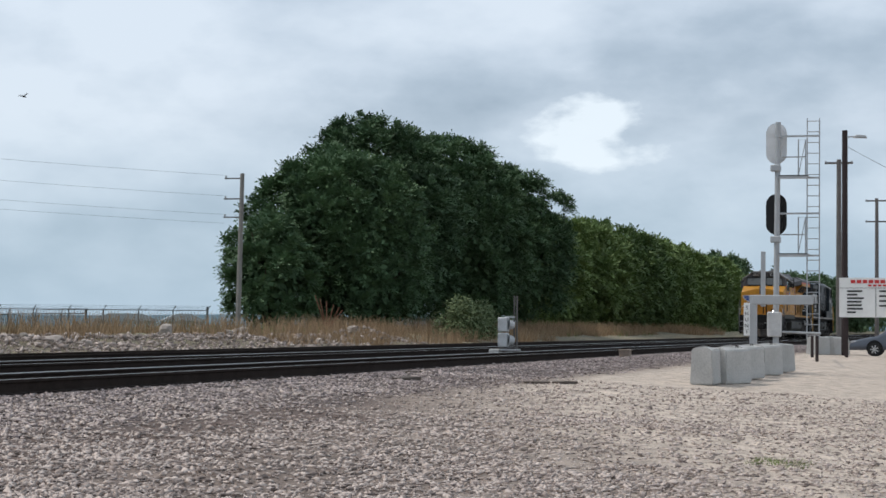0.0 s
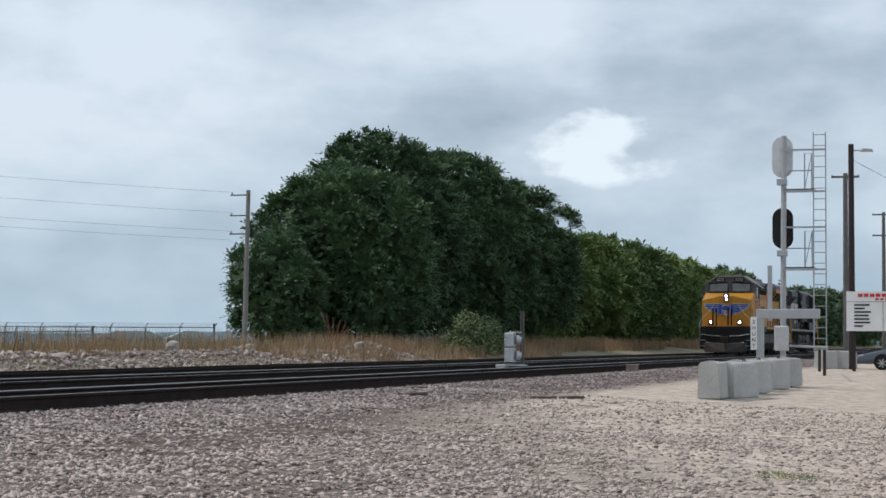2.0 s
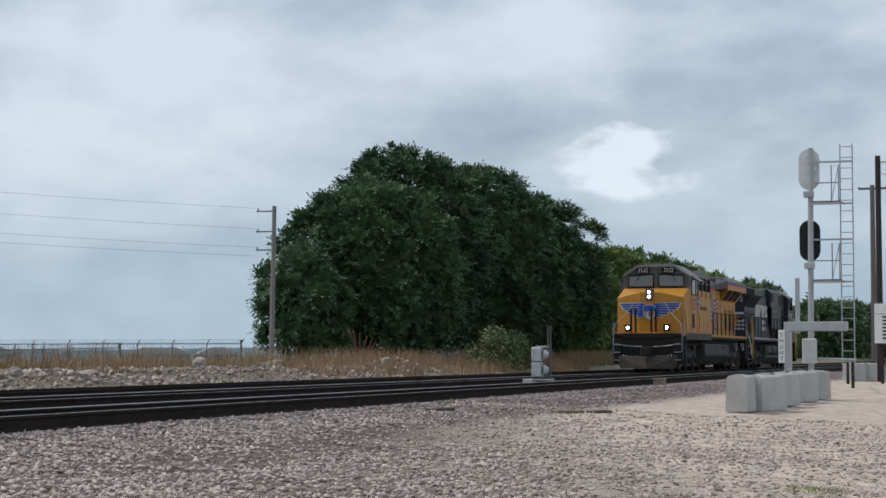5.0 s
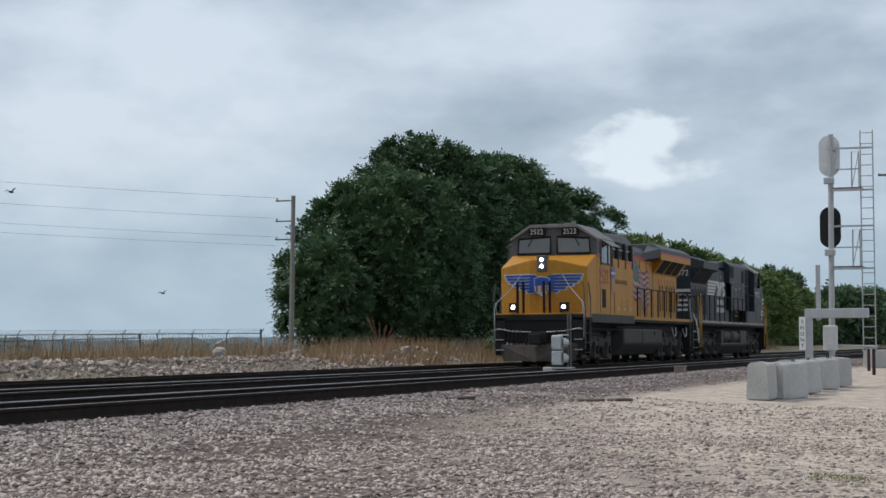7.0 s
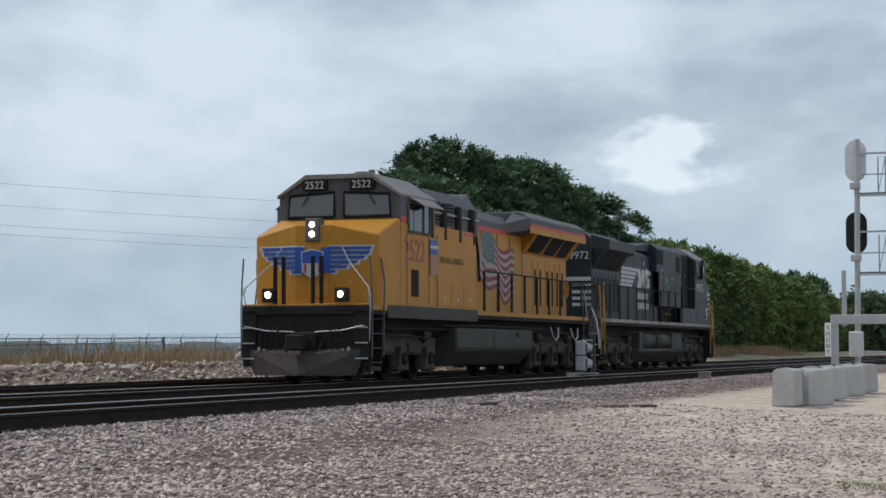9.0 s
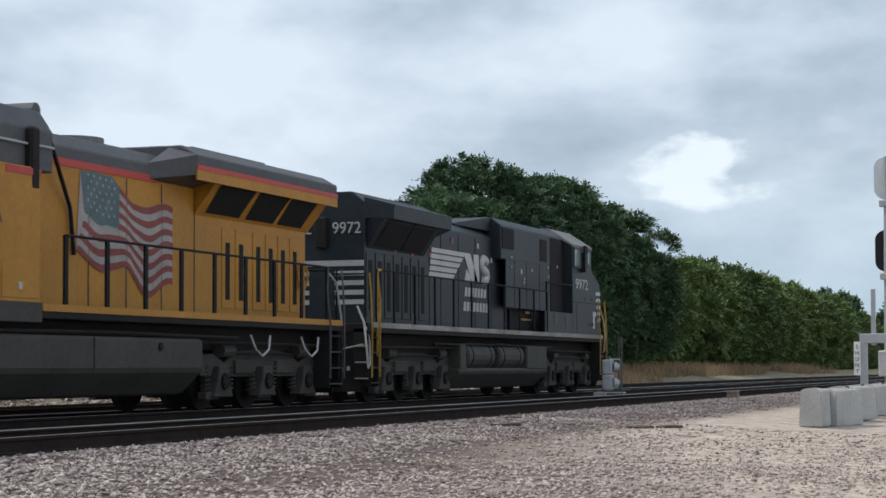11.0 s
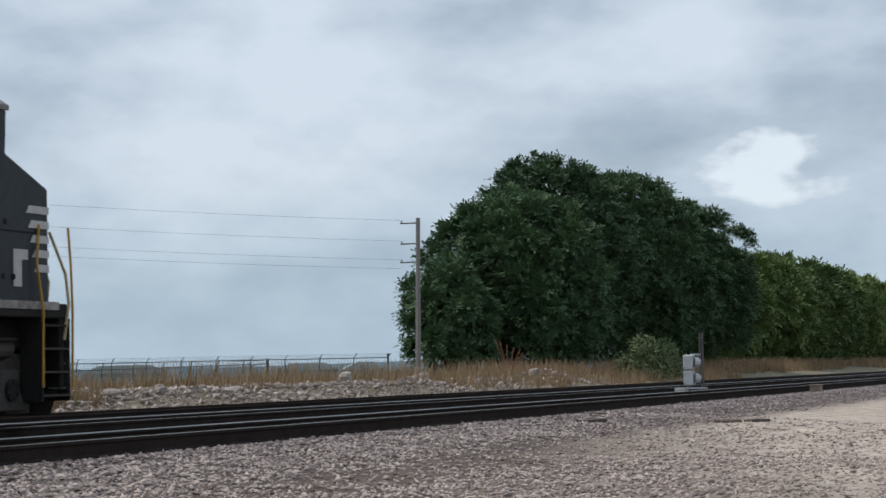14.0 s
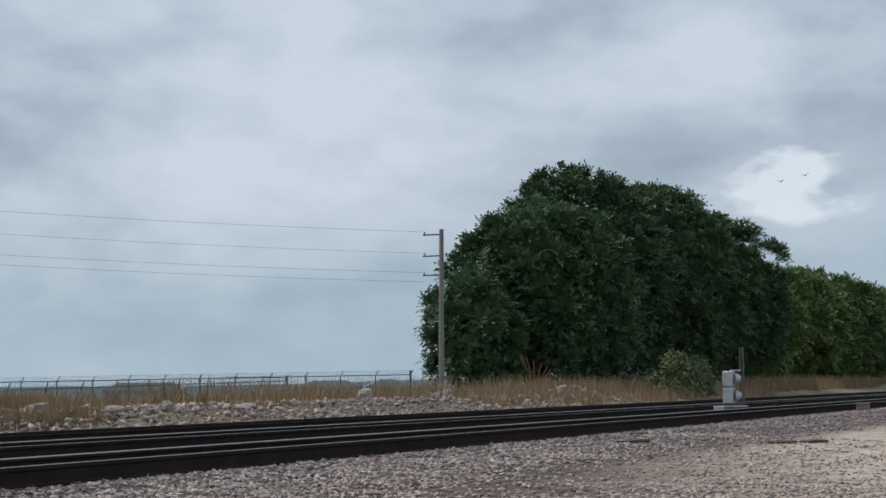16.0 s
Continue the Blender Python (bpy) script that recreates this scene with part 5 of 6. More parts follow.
        made("front_rail", lambda bm: (pipe(bm, [(1.05, s * 1.45, 1.72), (1.02, s * 1.5, 2.05), (1.3, s * 0.95, 2.6), (1.4, s * 0.72, 2.95)], 0.014), pipe(bm, [(1.0, s * 1.5, 0.9), (1.0, s * 1.53, 1.9), (1.05, s * 1.45, 2.05)], 0.016)), GALV, e, "bare steel front handrail")
    cab = made("cab", lambda bm: cab_shell(bm, 3.12, 5.75, 0.10), YELLOW, e, "yellow cab", 0.02)
    made("cab_top", lambda bm: prism(bm, [(-1.50, 3.58), (-1.50, 4.19), (-0.81, 4.635), (0.81, 4.635), (1.50, 4.19), (1.50, 3.58)], "x", 3.16, 3.72), UPGREY, cab, "grey upper cab front", 0.02)
    made("cab_roof", lambda bm: prism(bm, [(-1.52, 4.13), (-1.52, 4.20), (-0.81, 4.655), (0.81, 4.655), (1.52, 4.20), (1.52, 4.13), (0.80, 4.55), (-0.80, 4.55)], "x", 3.06, 5.85), LIGHTGREY, cab, "dusty light grey roof", 0.01)
    for s in (-1, 1):
        made("windshield", lambda bm: hull(bm, [(3.13, s * 0.14, 3.74), (3.13, s * 1.24, 3.74), (3.145, s * 1.20, 4.17), (3.145, s * 0.14, 4.22)], [(0, 1, 2, 3)]), PALEGLASS, cab, "windshield with a pale reflection in its colour")
        made("windshield_frame", lambda bm: pipe(bm, [(3.13, s * 0.12, 3.71), (3.13, s * 1.27, 3.71), (3.145, s * 1.23, 4.19), (3.145, s * 0.12, 4.25), (3.13, s * 0.12, 3.71)], 0.035), BLACKHOLE, cab)
        made("wiper", lambda bm: pipe(bm, [(3.09, s * 0.7, 4.28), (3.09, s * 0.9, 3.95)], 0.012), BLACKHOLE, cab)
        nb = made("number_board", lambda bm: box(bm, 3.05, 3.2, s * 0.58 - 0.30, s * 0.58 + 0.30, 4.30, 4.55), BLACKHOLE, cab, "black number board", 0.015)
        lettering("2522", 0.25, DECALWHITE, pose(3.045, s * 0.58, 4.335, 90, 0, -90), nb, "white road number", 0.95)
        win = boxes("side_window", [(3.75, 4.05, s * 1.50 - 0.012, s * 1.50 + 0.012, 3.42, 4.02), (4.1, 4.75, s * 1.50 - 0.012, s * 1.50 + 0.012, 3.42, 4.02), (4.82, 5.25, s * 1.50 - 0.012, s * 1.50 + 0.012, 3.42, 4.02)], GLASS, cab, "dark side windows")
        made("window_frame", lambda bm: [pipe(bm, [(a, s * 1.51, 3.38), (b, s * 1.51, 3.38), (b, s * 1.51, 4.06), (a, s * 1.51, 4.06), (a, s * 1.51, 3.38)], 0.03) for a, b in ((3.72, 4.78), (4.8, 5.28))], UPGREY, win)
        made("sunshade", lambda bm: hull(bm, [(3.7, s * 1.52, 4.14), (5.5, s * 1.52, 4.14), (5.35, s * 1.86, 3.94), (3.8, s * 1.86, 3.94), (3.7, s * 1.52, 4.17), (5.5, s * 1.52, 4.17), (5.35, s * 1.86, 3.96), (3.8, s * 1.86, 3.96)], [(0, 1, 2, 3), (7, 6, 5, 4), (0, 4, 5, 1), (1, 5, 6, 2), (2, 6, 7, 3), (3, 7, 4, 0)]), LIGHTGREY, cab, "folding metal sunshade")
        made("mirror", lambda bm: box(bm, 3.62, 3.68, s * 1.52 - 0.02, s * 1.52 + 0.22, 3.55, 3.95), UPGREY, cab)
        made("red_corner", lambda bm: box(bm, 3.2, 3.7, s * 1.492 - 0.012, s * 1.492 + 0.012, 3.60, 3.70), STRIPE, cab, "red stripe")
        face = 90 if s < 0 else 90
        lettering("2522", 0.74, DECALRED, pose(4.2, s * 1.497, 2.74, 90, 0, 0 if s < 0 else 180), e, "large red road number", 1.05)
        badge = made("side_shield", lambda bm: box(bm, 5.34, 5.86, min(s * 1.505, s * 1.515), max(s * 1.505, s * 1.515), 2.48, 3.02), mat("faded_pink_decal", (0.38, 0.22, 0.16), 0.6), e, "faded pink and white shield shape")
        made("side_shield_top", lambda bm: box(bm, 5.30, 5.90, s * 1.515 - 0.006, s * 1.515 + 0.006, 2.95, 3.28), BLUE, badge)
        made("side_shield_band", lambda bm: box(bm, 5.30, 5.90, s * 1.519 - 0.005, s * 1.519 + 0.005, 3.08, 3.15), DECALWHITE, badge)
        lettering("BUILDING AMERICA", 0.225, PRINTGREY, pose(7.1, s * 1.497, 2.78, 90, 0, 0 if s < 0 else 180), e, "faded grey slogan", 1.0)
        boxes("cab_vent", [(3.95, 4.45, s * 1.497 - 0.012, s * 1.497 + 0.012, 1.95, 2.55)], BLACKHOLE, cab, "black vent opening")
    # full-width cabinet behind the cab
    cabi = made("equipment_cabinet", lambda bm: box(bm, 5.75, 9.2, -1.49, 1.49, 1.70, 3.62), YELLOW, e, "yellow equipment cabinet", 0.02)
    up = made("blower_housing", lambda bm: prism(bm, [(-1.38, 3.60), (-1.38, 4.18), (-1.15, 4.50), (1.15, 4.50), (1.38, 4.18), (1.38, 3.60)], "x", 5.76, 9.75), UPGREY, e, "grey upper blower housing", 0.02)
    made("exhaust_end", lambda bm: rod(bm, (9.7, -1.12, 4.50), (9.7, 1.12, 4.50), 0.13, 12), UPGREY, up)
    for s in (-1, 1):
        for a, b in ((5.75, 6.45), (6.8, 7.6)):
            g = made("grille", lambda bm: box(bm, a, b, s * 1.385 - 0.012, s * 1.385 + 0.012, 3.72, 4.22), BLACKHOLE, up, "black louvred grille")
            for k in range(6):
                made("louvre", lambda bm: box(bm, a, b, s * 1.405 - 0.012, s * 1.405 + 0.012, 3.74 + 0.08 * k, 3.76 + 0.08 * k), UPGREY, g)
        for x in (5.55, 6.62, 7.85, 9.05):
            made("air_duct", lambda bm: box(bm, x - 0.13, x + 0.13, s * 1.43 - 0.07, s * 1.43 + 0.07, 3.30, 4.20), GRIME, up, "dark vertical duct", 0.04)
        made("roof_rail", lambda bm: rod(bm, (5.8, s * 1.42, 3.95), (9.7, s * 1.42, 3.95), 0.02, 6), GALV, up)
        made("stripe", lambda bm: box(bm, 8.2, 9.2, s * 1.49 - 0.008, s * 1.49 + 0.012, 3.50, 3.60), STRIPE, cabi, "red stripe")
        for a, b in ((5.95, 7.0), (7.05, 8.05), (8.1, 9.1)):
            made("locker_door", lambda bm: box(bm, a, b, s * 1.492 - 0.01, s * 1.492 + 0.012, 1.78, 2.30), YELLOW, cabi, "yellow locker door", 0.006)
            made("latch", lambda bm: box(bm, (a + b) / 2 - 0.05, (a + b) / 2 + 0.05, s * 1.505 - 0.012, s * 1.505 + 0.012, 1.9, 2.0), DECALWHITE, cabi)
        for x in (3.6, 5.25, 5.9):
            made("panel_seam", lambda bm: box(bm, x, x + 0.015, s * 1.492 - 0.01, s * 1.492 + 0.006, 1.75, 3.4), UPGREY, cabi)
        made("cable_run", lambda bm: pipe(bm, [(9.75, s * 1.25, 4.3), (10.9, s * 1.04, 3.2), (11.05, s * 1.03, 2.5)], 0.035), BLACKHOLE, e)
    # long hood
    hood = made("long_hood", lambda bm: prism(bm, [(-0.98, 1.70), (-0.98, 3.86), (0.98, 3.86), (0.98, 1.70)], "x", 9.2, 20.7), YELLOW, e, "yellow long hood", 0.02)
    made("hood_top", lambda bm: prism(bm, [(-0.985, 3.84), (-0.985, 4.10), (-0.75, 4.32), (0.75, 4.32), (0.985, 4.10), (0.985, 3.84)], "x", 9.2, 14.6), UPGREY, hood, "grey hood top", 0.02)
    made("roof_fan", lambda bm: (rod(bm, (12.8, 0, 4.3), (12.8, 0, 4.46), 0.55, 20), box(bm, 11.8, 13.9, -0.5, 0.5, 4.3, 4.38)), LIGHTGREY, hood, "round roof fan")
    rad = made("radiator_wing", lambda bm: prism(bm, [(-0.98, 3.86), (-1.50, 3.98), (-1.52, 4.31), (-1.2, 4.48), (1.2, 4.48), (1.52, 4.31), (1.50, 3.98), (0.98, 3.86)], "x", 14.5, 21.1), UPGREY, e, "wide grey overhanging radiator housing", 0.02)
    made("radiator_top", lambda bm: box(bm, 15.2, 18.4, -1.1, 1.1, 4.48, 4.53), LIGHTGREY, rad, "pale radiator roof panel", 0.01)
    for s in (-1, 1):
        made("wing_ramp", lambda bm: hull(bm, [(13.7, s * 0.98, 3.86), (14.5, s * 0.98, 3.86), (14.5, s * 1.5, 3.98), (14.5, s * 1.52, 4.31), (13.7, s * 0.98, 4.12), (14.5, s * 0.98, 4.45)], [(0, 1, 2), (0, 2, 3, 4), (4, 3, 5), (1, 5, 3, 2), (0, 4, 5, 1)]), UPGREY, rad)
        made("wing_stripe", lambda bm: box(bm, 14.5, 21.1, s * 1.515 - 0.014, s * 1.515 + 0.014, 4.07, 4.15), STRIPE, rad, "red stripe")
        made("wing_edge", lambda bm: box(bm, 14.5, 21.1, s * 1.508 - 0.014, s * 1.508 + 0.014, 3.90, 4.07), YELLOW, rad, "yellow edge")
        made("hood_stripe", lambda bm: box(bm, 9.75, 14.0, s * 0.986 - 0.012, s * 0.986 + 0.012, 3.82, 3.93), STRIPE, hood, "red stripe")
        made("under_wing", lambda bm: prism(bm, [(s * 0.98, 3.40), (s * 1.42, 3.95), (s * 0.98, 3.95)], "x", 15.5, 20.8), YELLOW, rad, "yellow sloping side")
        for a, b in ((15.75, 17.3), (17.5, 18.9), (19.0, 20.3)):
            made("radiator_screen", lambda bm: hull(bm, [(a + 0.1, s * 1.04, 3.455), (b, s * 1.04, 3.455), (b, s * 1.41, 3.915), (a, s * 1.41, 3.915)], [(0, 1, 2, 3)]), BLACKHOLE, rad, "black radiator screen")
        for x in (16.9, 17.5, 18.3, 18.9, 19.5, 20.1):
            d = made("hood_door", lambda bm: box(bm, x - 0.24, x + 0.24, s * 0.985 - 0.012, s * 0.985 + 0.014, 1.85, 3.25), YELLOW, hood, "yellow hood door", 0.008)
            made("door_slot", lambda bm: box(bm, x - 0.09, x + 0.09, s * 1.0 - 0.005, s * 1.0 + 0.005, 2.0, 3.0), BLACKHOLE, d, "black vent slot")
        for x in (11.6, 12.9, 14.2, 15.5):
            made("hood_seam", lambda bm: box(bm, x, x + 0.015, s * 0.985 - 0.01, s * 0.985 + 0.006, 1.75, 3.8), UPGREY, hood)
        # waving flag decal: the hoist is raised, the cloth falls in folds
        def fold(u, q):
            drop = 0.42 * min(1.0, max(0.0, (u - 0.30) / 0.25)) - 0.10 * u
            wave = 0.09 * math.sin(u * 15.0 + 0.8) * (0.35 + 0.8 * u)
            ragged = 0.13 * math.sin(u * 11.0 + 2.2) * q
            return 3.78 - drop + wave * (0.5 + q * 0.6) + ragged - q * 1.34

        def flag_strip(bm, q0, q1, u0, u1, lift):
            m = 22
            y = s * (0.992 + lift)
            rows = [[bm.verts.new((11.32 + 3.3 * (u + 0.05 * math.sin(4 * q + 9 * u) * (1 - u)), y, fold(u, q))) for q in (q0, q1)] for u in [u0 + (u1 - u0) * i / m for i in range(m + 1)]]
            for a, b in zip(rows, rows[1:]):
                bm.faces.new((a[0], b[0], b[1], a[1]))
        flag = made("flag_decal", lambda bm: flag_strip(bm, 0, 1, 0, 1, 0.0), FLAGWHITE, hood, "faded waving flag decal with stripes")
        for k in range(0, 13, 2):
            made("flag_stripe", lambda bm: flag_strip(bm, k / 13, (k + 1) / 13, 0.0 if k > 6 else 0.4, 1, 0.004), FLAGRED, flag, "faded red stripe")
        made("flag_corner", lambda bm: flag_strip(bm, 0, 0.52, 0.0, 0.41, 0.008), FLAGBLUE, flag, "faded blue corner")
        made("flag_star", lambda bm: [box(bm, 11.52 + 0.2 * a + 0.1 * (b % 2), 11.57 + 0.2 * a + 0.1 * (b % 2), s * 1.004 - 0.003, s * 1.004 + 0.003, fold(0.07 + 0.06 * a, 0.04 + 0.075 * b) - 0.025, fold(0.07 + 0.06 * a, 0.04 + 0.075 * b) + 0.02) for a in range(5) for b in range(6)], FLAGWHITE, flag, "faded white stars")
        handrail(e, 9.96, 20.6, s, 9, BLACKHOLE, 2.72, 0.055)
    wheel = [(20.35 + 0.24 * math.cos(a), -1.07, 2.55 + 0.24 * math.sin(a)) for a in [2 * math.pi * k / 16 for k in range(17)]]
    made("hand_brake", lambda bm: (pipe(bm, wheel, 0.025), rod(bm, (20.35, -0.97, 2.55), (20.35, -1.08, 2.55), 0.06, 10), [rod(bm, (20.35, -1.07, 2.55), p, 0.014, 5) for p in wheel[::4]]), YELLOW, hood, "yellow hand brake wheel")
    for x in (16.9, 19.3):
        made("slack_hose", lambda bm: pipe(bm, [(x, -1.46, 1.36), (x + 0.15, -1.5, 1.1), (x + 0.45, -1.5, 0.98), (x + 0.75, -1.5, 1.1), (x + 0.9, -1.46, 1.36)], 0.022), DECALWHITE, e, "pale slack hose under the sill")
    made("end_rail", lambda bm: pipe(bm, [(21.35, -1.4, 1.72), (21.35, -1.4, 2.7), (21.35, -0.6, 2.7), (21.35, 0.6, 2.7), (21.35, 1.4, 2.7), (21.35, 1.4, 1.72)], 0.025), BLACKHOLE, e, "end platform rail")
    made("end_grab", lambda bm: [pipe(bm, [(21.42, y, 0.7), (21.46, y, 1.75), (21.3, y * 0.97, 2.45), (21.0, y * 0.94, 2.62)], 0.022) for y in (-1.46,)], GALV, e, "bare steel corner handrail")
    for d in ((3.4, 3.9, -0.6, -0.3, 4.65, 4.72), (4.3, 4.8, 0.2, 0.5, 4.65, 4.75)):
        made("antenna", lambda bm: box(bm, *d), LIGHTGREY, cab, "roof antenna")
    made("horn", lambda bm: rod(bm, (4.0, -0.5, 4.65), (4.0, -0.5, 4.8), 0.08, 10), LIGHTGREY, cab)
    return e


def black_engine():
    e = thing("locomotive", "black diesel locomotive with white stripes, coupled behind and facing backwards", "locomotive", group="locomotives of the train")
    frame_parts(e, SILLWHITE, 1.2, 21.0)
    end_gear(e, 1.0, -1, True)
    end_gear(e, 21.4, 1, False)
    truck(e, 4.0, True)
    truck(e, 17.6, True)
    for x, flip in ((1.3, True), (20.95, False)):
        for s in (-1, 1):
            stairs(e, x, s, flip, RAILYELLOW)
    tank = made("fuel_tank", lambda bm: prism(bm, [(-1.45, 0.74), (-1.45, 0.62), (-1.05, 0.24), (1.05, 0.24), (1.45, 0.62), (1.45, 0.74)], "x", 7.3, 15.1), TANKGREY, e, "dusty dark fuel tank", 0.04)
    for a, b in ((7.35, 9.3), (14.6, 15.05)):
        made("tank_box", lambda bm: box(bm, a, b, -1.46, 1.46, 0.7, 1.32), TANKGREY, tank, "upright tank end box", 0.03)
    for s in (-1, 1):
        for a, b in ((9.6, 11.75), (12.2, 14.4)):
            r = made("air_reservoir", lambda bm: rod(bm, (a, s * 1.13, 1.04), (b, s * 1.13, 1.04), 0.34, 18), TANKGREY, tank, "horizontal air reservoir", 0.05)
            for x in (a + 0.35, b - 0.35):
                made("strap", lambda bm: rod(bm, (x - 0.03, s * 1.13, 1.04), (x + 0.03, s * 1.13, 1.04), 0.352, 18), GRIME, r)
    nose = made("nose", lambda bm: nose_shell(bm, 1.22, 1.40, 2.62, 3.20, 3.34, 3.66), NSBLACK, e, "black wide nose", 0.03)
    cab = made("cab", lambda bm: cab_shell(bm, 2.56, 4.66, -0.12), NSBLACK, e, "black cab", 0.02)
    made("cab_roof", lambda bm: prism(bm, [(-1.51, 4.13), (-1.51, 4.20), (-0.81, 4.64), (0.81, 4.64), (1.51, 4.20), (1.51, 4.13), (0.8, 4.55), (-0.8, 4.55)], "x", 2.40, 4.72), LIGHTGREY, cab, "grey cab roof", 0.01)
    made("headlight_case", lambda bm: box(bm, 1.16, 1.5, -0.17, 0.17, 3.0, 3.4), NSBLACK, nose, "", 0.02)
    made("roof_box", lambda bm: (box(bm, 3.7, 4.5, -0.6, 0.5, 4.62, 4.70), pipe(bm, [(3.9, 0.62, 4.62), (3.9, 0.62, 4.74), (4.4, 0.62, 4.74), (4.4, 0.62, 4.62)], 0.025)), NSBLACK, cab)
    for s in (-1, 1):
        made("windshield", lambda bm: hull(bm, [(2.49, s * 0.14, 3.76), (2.49, s * 1.24, 3.76), (2.45, s * 1.20, 4.17), (2.45, s * 0.14, 4.26)], [(0, 1, 2, 3)]), PALEGLASS, cab)
        # the glass colour itself holds the reflected sky
        win = boxes("side_window", [(2.75, 2.95, s * 1.497 - 0.01, s * 1.497 + 0.01, 3.72, 4.05), (3.1, 3.62, s * 1.497 - 0.01, s * 1.497 + 0.01, 3.62, 4.05), (3.85, 4.5, s * 1.497 - 0.01, s * 1.497 + 0.01, 3.62, 4.10)], mat("sky_tinted_cab_glass", (0.22, 0.27, 0.26), 0.15, 0, 0.2, 2, 10, 0), cab, "side windows with the sky's reflection put into their colour")
        made("window_frame", lambda bm: [pipe(bm, [(a, s * 1.51, 3.58), (b, s * 1.51, 3.58), (b, s * 1.51, 4.10), (a, s * 1.51, 4.10), (a, s * 1.51, 3.58)], 0.03) for a, b in ((3.06, 3.66), (3.82, 4.54))], UPGREY, win)
        made("mirror", lambda bm: (box(bm, 3.68, 3.76, s * 1.52 - 0.02, s * 1.52 + 0.12, 3.45, 4.0), box(bm, 3.4, 3.7, s * 1.6 - 0.03, s * 1.6 + 0.03, 4.0, 4.2)), BLACKHOLE, cab)
        lettering("9972", 0.42, DECALWHITE, pose(3.62, s * 1.497, 2.98, 90, 0, 0 if s < 0 else 180), e, "white road number", 1.75)
        # cab-side recess as a black sheet for its shade, lower panel and rails
        made("cab_recess", lambda bm: box(bm, 4.66, 6.1, s * 1.21 - 0.02, s * 1.21 + 0.02, 2.2, 4.3), BLACKHOLE, e, "black sheet standing in for shade in the recess behind the cab")
        low = made("lower_panel", lambda bm: box(bm, 4.66, 7.6, s * 1.46 - 0.03, s * 1.46 + 0.03, 1.70, 2.28), NSBLACK, e, "black lower side panel", 0.01)
        for x in (5.1, 6.3):
            made("louvre", lambda bm: [box(bm, x, x + 0.4, s * 1.495 - 0.008, s * 1.495 + 0.008, 1.95 + 0.06 * k, 1.98 + 0.06 * k) for k in range(5)], UPGREY, low)
        # a second black sheet puts in the shade of the hollow
        hollow = made("dark_hollow", lambda bm: box(bm, 7.45, 9.5, s * 1.02 - 0.02, s * 1.02 + 0.02, 1.71, 2.28), BLACKHOLE, e, "black sheet standing in for shade in the hollow over the walkway")
        made("orange_beam", lambda bm: (box(bm, 7.55, 8.5, s * 1.06 - 0.015, s * 1.06 + 0.015, 2.02, 2.07), box(bm, 7.7, 8.1, s * 1.06 - 0.015, s * 1.06 + 0.015, 2.2, 2.26)), RAILYELLOW, hollow, "orange painted beam")
        for x, z in ((6.35, 3.45), (6.3, 3.2), (8.0, 3.3), (8.75, 3.05), (8.78, 2.95), (9.9, 3.55), (9.92, 3.3), (5.4, 3.5)):
            made("side_label", lambda bm: box(bm, x - 0.03, x + 0.03, s * 1.236 - 0.006, s * 1.236 + 0.006, z, z + 0.07), DECALWHITE, e, "small white label")
        for x, z in ((2.3, 2.02), (2.55, 2.02), (2.8, 2.02), (2.5, 2.72), (3.25, 2.72)):
            made("side_bolt", lambda bm: rod(bm, (x, s * 1.48, z), (x, s * 1.497, z), 0.04, 8), BLACKHOLE, nose, "dark round lug")
        made("panel_joint", lambda bm: (box(bm, 1.75, 4.6, s * 1.492 - 0.006, s * 1.492 + 0.004, 2.60, 2.615), box(bm, 4.2, 4.215, s * 1.492 - 0.006, s * 1.492 + 0.004, 1.75, 2.6)), BLACKHOLE, nose)
        made("recess_rail", lambda bm: pipe(bm, [(4.7, s * 1.47, 3.05), (7.4, s * 1.47, 3.05), (7.4, s * 1.47, 1.7)], 0.025), BLACKHOLE, e)
        # stripes on the nose side
        for k in range(5):
            z = 2.86 - 0.19 * k
            made("nose_stripe", lambda bm: prism(bm, [(1.41, z), (1.98 - 0.05 * k, z), (1.90 - 0.05 * k, z + 0.10), (1.41, z + 0.10)], "y", min(s * 1.482, s * 1.492), max(s * 1.482, s * 1.492)), DECALWHITE, nose, "white nose stripe")
        made("nose_mark", lambda bm: (box(bm, 1.95, 2.3, s * 1.487 - 0.006, s * 1.487 + 0.006, 2.25, 2.38), box(bm, 2.1, 2.3, s * 1.487 - 0.006, s * 1.487 + 0.006, 1.9, 2.25)), DECALWHITE, nose, "white shape")
        made("nose_rail", lambda bm: (pipe(bm, [(1.05, s * 1.5, 1.2), (0.95, s * 1.52, 1.7), (1.0, s * 1.5, 2.1), (1.25, s * 1.4, 2.65)], 0.022), pipe(bm, [(1.0, s * 1.2, 1.72), (0.95, s * 1.2, 2.0), (1.2, s * 1.1, 2.7)], 0.02)), WORNRAIL, e, "worn pale yellow nose handrail")
    hood = made("long_hood", lambda bm: prism(bm, [(-0.98, 1.70), (-0.98, 4.02), (-0.72, 4.22), (0.72, 4.22), (0.98, 4.02), (0.98, 1.70)], "x", 4.66, 19.75), NSBLACK, e, "black long hood", 0.02)
    up = made("blower_housing", lambda bm: prism(bm, [(-1.22, 3.5), (-1.22, 4.35), (-0.95, 4.55), (0.95, 4.55), (1.22, 4.35), (1.22, 3.5)], "x", 4.9, 10.8), NSBLACK, e, "black upper housing behind the cab", 0.03)
